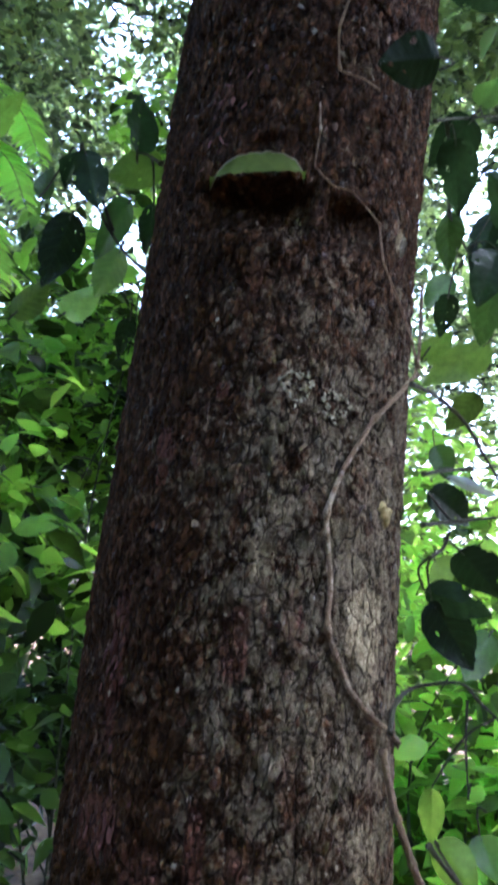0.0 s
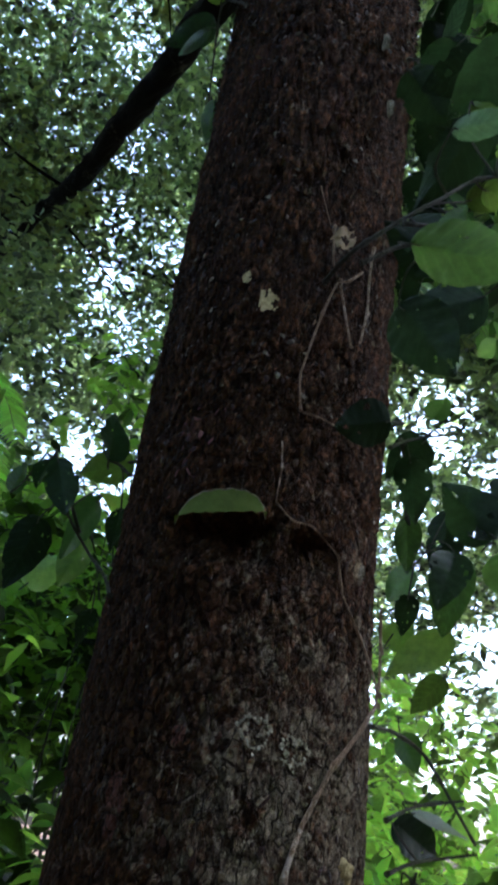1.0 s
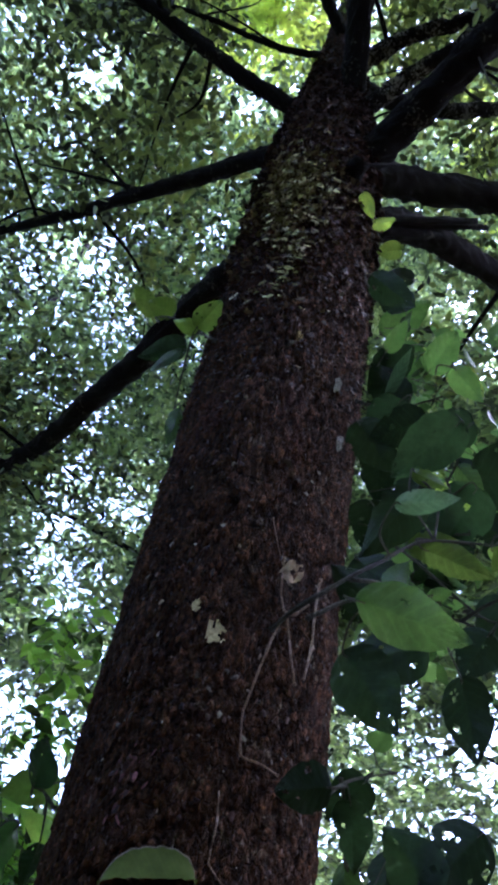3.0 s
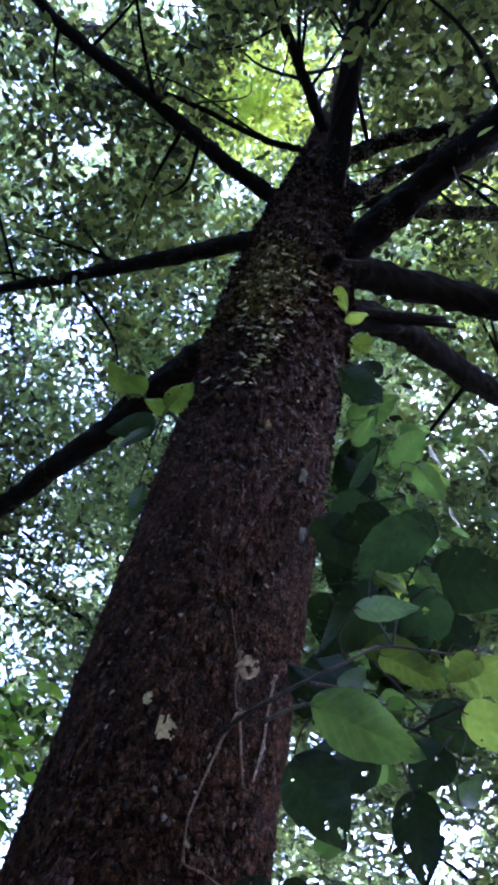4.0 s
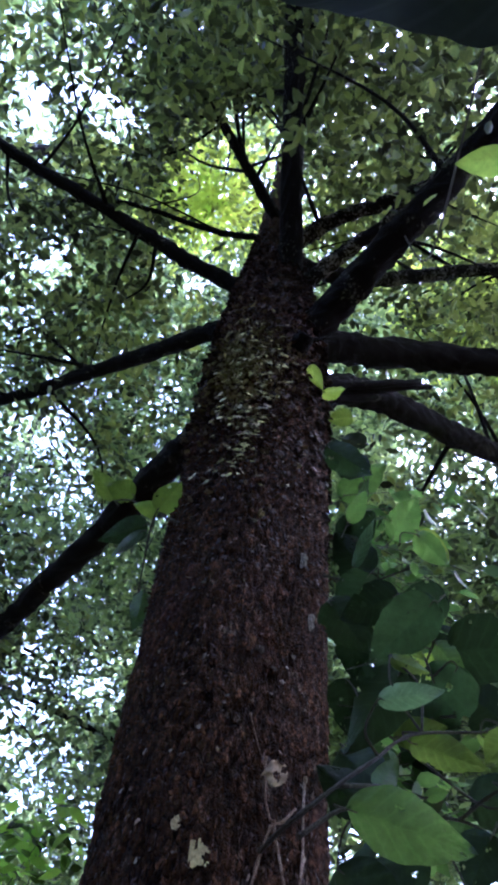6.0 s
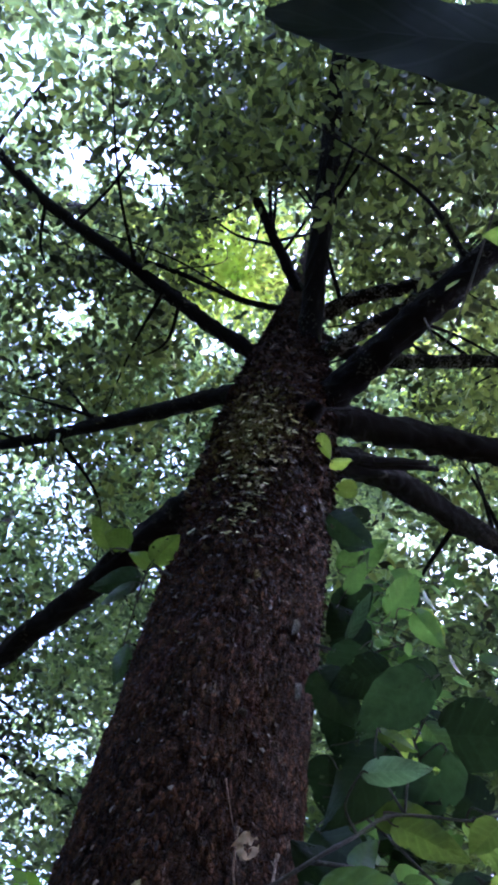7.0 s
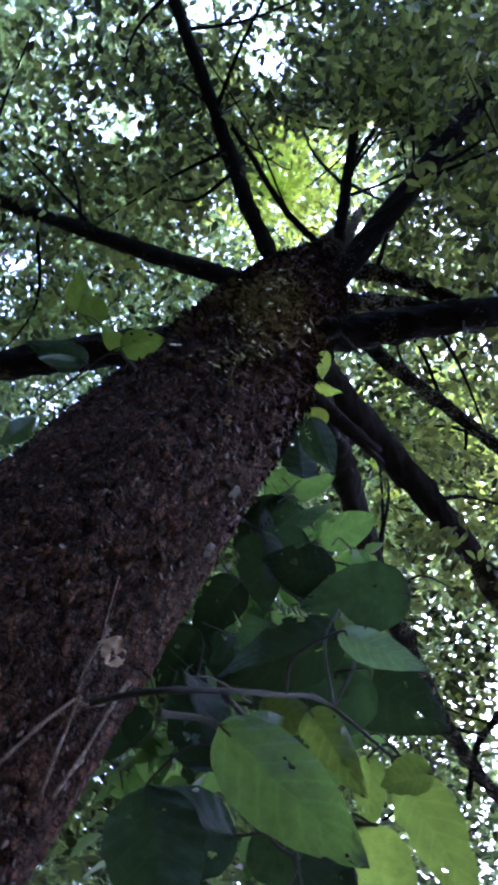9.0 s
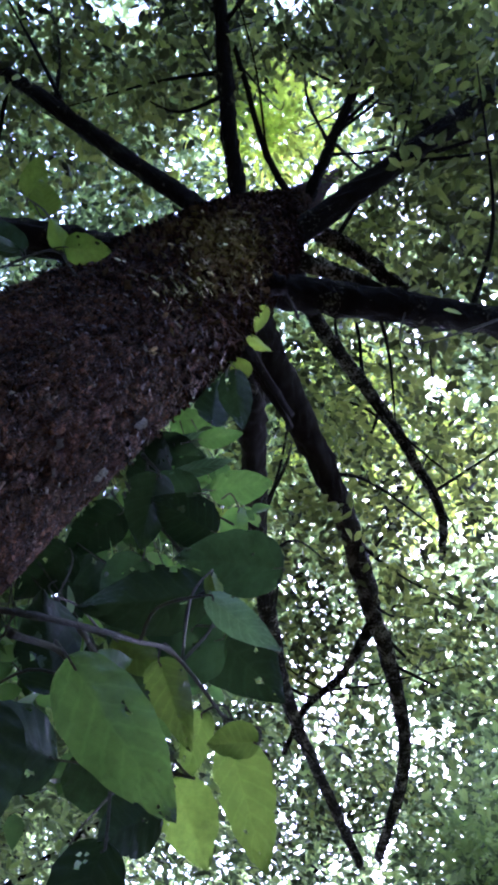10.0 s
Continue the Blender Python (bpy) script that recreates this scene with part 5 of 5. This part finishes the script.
leaf(upper, (0.298, 0.688, 2.754), (0.215, 0.799, 2.708), 0.096, (-0.01, 0.64, 0.77), BACKLIT, 2)
leaf(upper, (0.251, 0.744, 2.652), (0.193, 0.875, 2.582), 0.089, (0.49, 0.73, 0.48), BACKLIT, 2)
leaf(upper, (0.176, 0.898, 2.411), (0.265, 0.891, 2.294), 0.104, (0.11, 0.73, 0.68), BACKLIT, 3)
leaf(upper, (0.243, 0.889, 2.490), (0.148, 0.899, 2.559), 0.081, (0.19, 0.92, 0.35), BACKLIT, 2)
leaf(upper, (0.199, 0.968, 2.650), (0.280, 0.957, 2.563), 0.091, (0.06, 0.90, 0.43), BACKLIT, 3)
leaf(upper, (0.316, 0.780, 2.341), (0.344, 0.798, 2.230), 0.071, (0.47, 0.68, 0.56), BACKLIT, 4)
leaf(upper, (0.360, 0.773, 2.417), (0.329, 0.809, 2.356), 0.072, (0.30, 0.77, 0.56), BACKLIT, 2)
leaf(upper, (0.166, 0.905, 2.937), (0.255, 0.967, 2.881), 0.089, (0.14, 0.82, 0.55), BACKLIT, 1)
leaf(upper, (0.258, 0.912, 3.044), (0.222, 1.043, 3.033), 0.093, (-0.07, 0.29, 0.95), BACKLIT, 1)
leaf(upper, (0.182, 0.992, 3.613), (0.311, 1.019, 3.546), 0.088, (0.15, 0.71, 0.69), BACKLIT, 1)
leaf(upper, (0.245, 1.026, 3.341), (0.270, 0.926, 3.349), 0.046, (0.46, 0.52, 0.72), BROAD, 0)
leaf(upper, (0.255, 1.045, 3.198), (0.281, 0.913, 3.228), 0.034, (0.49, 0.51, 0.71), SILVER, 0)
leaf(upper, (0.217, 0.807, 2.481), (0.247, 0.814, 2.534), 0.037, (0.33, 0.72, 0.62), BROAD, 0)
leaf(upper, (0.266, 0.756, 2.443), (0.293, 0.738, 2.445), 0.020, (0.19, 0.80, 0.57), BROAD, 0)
leaf(upper, (0.388, 0.704, 2.531), (0.360, 0.752, 2.511), 0.049, (-0.16, 0.80, 0.58), YOUNG, 1)
leaf(upper, (0.253, 0.810, 2.783), (0.310, 0.797, 2.731), 0.044, (0.29, 0.23, 0.93), YOUNG, 3)
leaf(upper, (0.342, 0.832, 2.802), (0.393, 0.841, 2.735), 0.045, (0.23, 0.50, 0.83), BROAD, 1)
leaf(upper, (0.297, 0.859, 2.936), (0.199, 0.926, 2.918), 0.088, (0.19, 0.58, 0.79), BACKLIT, 2)
leaf(upper, (0.379, 0.834, 2.930), (0.306, 0.937, 2.952), 0.087, (0.17, 0.62, 0.76), BACKLIT, 2)
leaf(upper, (0.387, 0.898, 2.711), (0.287, 0.962, 2.716), 0.110, (0.12, 0.86, 0.50), BACKLIT, 3)
leaf(upper, (0.369, 0.812, 2.737), (0.356, 0.954, 2.698), 0.107, (0.42, 0.77, 0.48), BACKLIT, 3)
leaf(upper, (0.312, 0.913, 2.463), (0.193, 0.934, 2.412), 0.103, (0.42, 0.90, 0.10), BACKLIT, 4)
leaf(upper, (0.236, 0.033, 2.925), (0.172, 0.058, 2.949), 0.043, (0.31, 0.30, 0.90), YOUNG, 0)
leaf(upper, (0.398, 1.093, 2.992), (0.498, 1.126, 2.986), 0.064, (0.30, 0.29, 0.91), FRESH, 1)
leaf(upper, (0.278, 0.911, 2.649), (0.356, 0.867, 2.653), 0.052, (0.29, 0.68, 0.67), YOUNG, 2)
leaf(upper, (0.395, 0.756, 2.551), (0.528, 0.744, 2.490), 0.078, (0.64, 0.07, 0.76), YOUNG, 1)
leaf(upper, (0.383, 0.802, 2.599), (0.466, 0.863, 2.580), 0.042, (0.59, 0.33, 0.73), YOUNG, 3)
leaf(upper, (0.424, 0.844, 2.535), (0.500, 0.805, 2.468), 0.075, (0.58, 0.40, 0.71), YOUNG, 1)
leaf(upper, (0.507, 1.052, 2.499), (0.554, 1.059, 2.565), 0.044, (0.40, 0.84, 0.38), BROAD, 0)
leaf(upper, (0.395, 0.909, 2.857), (0.566, 0.842, 2.849), 0.134, (0.34, 0.53, 0.78), BACKLIT, 3)
leaf(upper, (0.277, 1.139, 3.136), (0.303, 1.269, 3.077), 0.101, (0.09, 0.62, 0.78), BACKLIT, 2)
leaf(upper, (0.263, 1.176, 2.985), (0.298, 1.284, 2.920), 0.103, (0.19, 0.67, 0.72), BACKLIT, 2)
leaf(upper, (0.340, 1.075, 3.030), (0.361, 1.138, 2.944), 0.094, (0.49, 0.49, 0.73), BACKLIT, 1)
leaf(upper, (0.291, 1.256, 2.754), (0.224, 1.279, 2.799), 0.110, (0.47, 0.60, 0.64), BACKLIT, 2)
leaf(upper, (0.483, 1.125, 2.698), (0.637, 1.113, 2.707), 0.105, (0.16, 0.82, 0.55), BACKLIT, 4)
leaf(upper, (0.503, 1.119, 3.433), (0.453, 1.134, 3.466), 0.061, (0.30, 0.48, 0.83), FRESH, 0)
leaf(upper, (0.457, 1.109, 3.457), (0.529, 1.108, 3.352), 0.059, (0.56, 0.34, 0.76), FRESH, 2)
leaf(upper, (0.351, 1.240, 3.402), (0.248, 1.191, 3.486), 0.122, (0.23, 0.80, 0.56), BACKLIT, 2)
leaf(upper, (0.281, 1.264, 3.531), (0.350, 1.139, 3.549), 0.113, (0.12, 0.77, 0.63), BACKLIT, 1)
leaf(upper, (0.318, 1.230, 2.986), (0.447, 1.190, 3.079), 0.129, (0.29, 0.66, 0.69), BACKLIT, 4)
leaf(upper, (0.428, 1.283, 2.876), (0.535, 1.248, 2.993), 0.125, (0.12, 0.97, 0.23), BACKLIT, 4)
leaf(upper, (0.582, 1.185, 3.084), (0.494, 1.208, 3.215), 0.120, (0.29, 0.71, 0.64), BACKLIT, 3)
leaf(upper, (0.345, 1.214, 3.811), (0.256, 1.206, 3.963), 0.105, (0.24, 0.80, 0.55), BACKLIT, 1)
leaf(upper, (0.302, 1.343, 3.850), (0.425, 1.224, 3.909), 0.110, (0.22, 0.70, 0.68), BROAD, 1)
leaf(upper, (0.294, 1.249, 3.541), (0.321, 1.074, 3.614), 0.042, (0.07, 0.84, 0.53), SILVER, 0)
leaf(upper, (0.604, 1.169, 2.931), (0.505, 1.149, 2.989), 0.112, (0.16, 0.82, 0.55), BACKLIT, 4)
leaf(crest, (0.137, 1.035, 4.141), (0.191, 1.078, 4.067), 0.045, (0.05, 0.41, 0.91), FRESH, 0)
leaf(crest, (0.198, 1.107, 4.100), (0.260, 1.046, 4.020), 0.060, (-0.36, 0.64, 0.68), FRESH, 2)
leaf(crest, (0.304, 1.147, 4.042), (0.231, 1.182, 4.060), 0.066, (-0.04, 0.27, 0.96), FRESH, 1)
leaf(crest, (0.390, 1.285, 4.112), (0.288, 1.255, 4.074), 0.063, (-0.03, 0.36, 0.93), BACKLIT, 0)
leaf(crest, (-0.319, 1.235, 3.563), (-0.393, 1.195, 3.540), 0.072, (-0.40, 0.34, 0.85), FRESH, 1)
leaf(crest, (-0.372, 1.246, 3.545), (-0.443, 1.197, 3.598), 0.063, (-0.19, 0.32, 0.93), FRESH, 1)
leaf(crest, (-0.224, 1.140, 3.396), (-0.296, 1.151, 3.424), 0.046, (-0.11, 0.67, 0.73), FRESH, 0)
leaf(crest, (-0.234, 1.137, 3.397), (-0.185, 1.069, 3.446), 0.069, (-0.18, 0.78, 0.60), FRESH, 3)
leaf(crest, (-0.279, 1.312, 3.509), (-0.346, 1.323, 3.394), 0.032, (-0.17, 0.68, 0.71), SILVER, 0)
leaf(crest, (-0.272, 1.330, 3.560), (-0.403, 1.429, 3.575), 0.081, (-0.03, 0.68, 0.73), BACKLIT, 0)
leaf(crest, (-0.249, 1.470, 3.441), (-0.253, 1.498, 3.296), 0.056, (-0.09, 0.83, 0.56), BROAD, 0)
leaf(upper, (0.163, 0.787, 2.428), (0.306, 0.700, 2.344), 0.088, (0.40, 0.68, 0.60), BROAD, 1)
# small leaves and thin runners among the broad ones
r = np.random.default_rng(88)
TANGLE = leaf_material("tangle_leaf", (0.03, 0.055, 0.025), (0.17, 0.32, 0.07), 0.9, 0.35, trans=0.35, gloss=0.3)
at, head = [], []
for k in range(44):
    z0 = r.uniform(2.75, 3.9)
    a0 = np.array((0.25 + r.uniform(0, 0.06), 1.22 + r.uniform(-0.05, 0.2), z0))
    d = np.array((r.uniform(0.15, 0.5), r.uniform(-0.15, 0.3), r.uniform(-0.25, 0.3)))
    line = [a0, a0 + d * 0.5 + (0, 0, 0.04), a0 + d]
    shoot(upper, line, 0.0016, 0.0008)
    c = spline(line, 7)
    for q in c[3:]:
        if r.uniform() < 0.75:
            at.append(q + r.normal(size=3) * 0.012)
            head.append(r.normal(size=3) * (1, 0.8, 0.5) + (0.3, -0.2, -0.5))
at = np.array(at)
tagged(part("foliage", shaped_leaves("foliage", at - np.array(upper.location), np.array(head), r.uniform(0.04, 0.085, len(at)), TANGLE, 89, ratio=0.55), upper), kind="stuff")
# the leaf that lies out from the bark like a shelf, and its neighbour
DULL = leaf_material("dull_leaf", (0.075, 0.1, 0.02), (0.13, 0.18, 0.025), 0.6, 0.6, veins=True, island=False, trans=0.3, gloss=0.06)
shelf = thing("fallen_leaf", "green fallen leaf caught flat against the bark", "leaf", (0.03, 1.0, 2.09))
r = np.random.default_rng(64)
verts, faces, rim = [], [], []
for i in range(25):
    u = i / 24
    arch = (1 - abs(2 * u - 1) ** 2.8) ** 0.6
    foot = Vector((0.027 - 0.124 * u, 0.952 + 0.003 * (2 * u - 1) ** 2, 2.068 - 0.024 * u - 0.004 * max(0, u - 0.85) / 0.15))
    for j in range(9):
        v = j / 8
        q = foot + Vector((0, 0.028 * v + 0.006 * math.sin(v * 3.1), (0.046 * v + 0.004 * math.sin(v * 3.1)) * arch + 0.0007 * math.sin(u * 40 + v * 3) + 0.0004 * r.normal()))
        verts.append(q - shelf.location)
    rim.append(verts[-1])
for i in range(24):
    for j in range(8):
        a = i * 9 + j
        faces.append((a, a + 1, a + 10, a + 9))
me = mesh("blade", verts, faces, DULL)
lay = me.uv_layers.new(name="UVMap")
for lp in me.loops:
    lay.data[lp.index].uv = (0.5 + lp.vertex_index % 9 / 16, lp.vertex_index // 9 / 24)
blade = part("blade", me, shelf)
v, f = tube(rim, np.full(25, 0.0011), 6, 0.2, 4)
part("leaf_edge", mesh("leaf_edge", v, f, RIM), blade, "pale dry edge")
# a broad leaf, its shade put into the colour, that hangs close over the path on a thin stem
hanging = thing("hanging_vine", "thin hanging vine with one broad dark leaf", "vine", (0.45, 0.8, 4.93))
shoot(hanging, [(0.45, 0.8, 4.93), (0.5, 0.72, 4.5), (0.287, -0.24, 3.6), (0.227, -0.22, 3.014), (0.167, -0.19, 2.614)], 0.004, 0.002)
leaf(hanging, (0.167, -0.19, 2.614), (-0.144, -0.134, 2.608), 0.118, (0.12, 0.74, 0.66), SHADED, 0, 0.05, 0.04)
# a dry leaf and a pale bracket on the trunk
DRY = leaf_material("dry_leaf", (0.9, 0.6, 0.3), (0.75, 0.45, 0.2), 0.05, 0.7, True, False, 0.2, lift=0.15)
dry = thing("dead_leaf", "curled dry tan leaf with holes caught on the vine", "leaf", (0.1, 1.0, 2.6))
r = np.random.default_rng(77)
verts, faces = [], []
for i in range(10):
    for j in range(10):
        u, v = j / 4.5 - 1, i / 4.5 - 1
        w = 1 - 0.35 * abs(v) ** 3
        verts.append((u * w * 0.019 + r.normal() * 0.0012, 0.006 * math.sin(u * 4 + v * 2) + 0.005 * u * v + r.normal() * 0.0012 + 0.004 * v, v * 0.024 + 0.004 * u + r.normal() * 0.0014))
for i in range(9):
    for j in range(9):
        if math.hypot(j - 4.6, (i - 3.2) * 0.8) > 1.7 and math.hypot(j - 9, i - 8.5) > 2.4 and math.hypot(j, i) > 2.2 and math.hypot(j - 6.6, i - 6.4) > 0.9:
            a = i * 10 + j
            faces.append((a, a + 1, a + 11, a + 10))
blade = part("blade", mesh("blade", verts, faces, DRY), dry)
blade.location = Vector((0.093, 0.99, 2.6)) - dry.location
blade.rotation_euler = (0.15, 0.35, 0.3)
# a small pale bracket fungus under the boughs
bracket = thing("bracket_fungus", "small round cream bracket fungus on the bark", "fungus", tuple(surf(-140.7, 5.222)))
v, f = tube([(0, 0, -0.006), (0, 0, -0.004), (0, 0, 0.0), (0, 0, 0.005), (0, 0, 0.008)], [0.012, 0.026, 0.032, 0.026, 0.01], 16, 0.06, 5)
cap = part("cap", mesh("cap", v, f, WOODPALE), bracket)
cap.rotation_euler = (1.2, 0.2, -0.4)
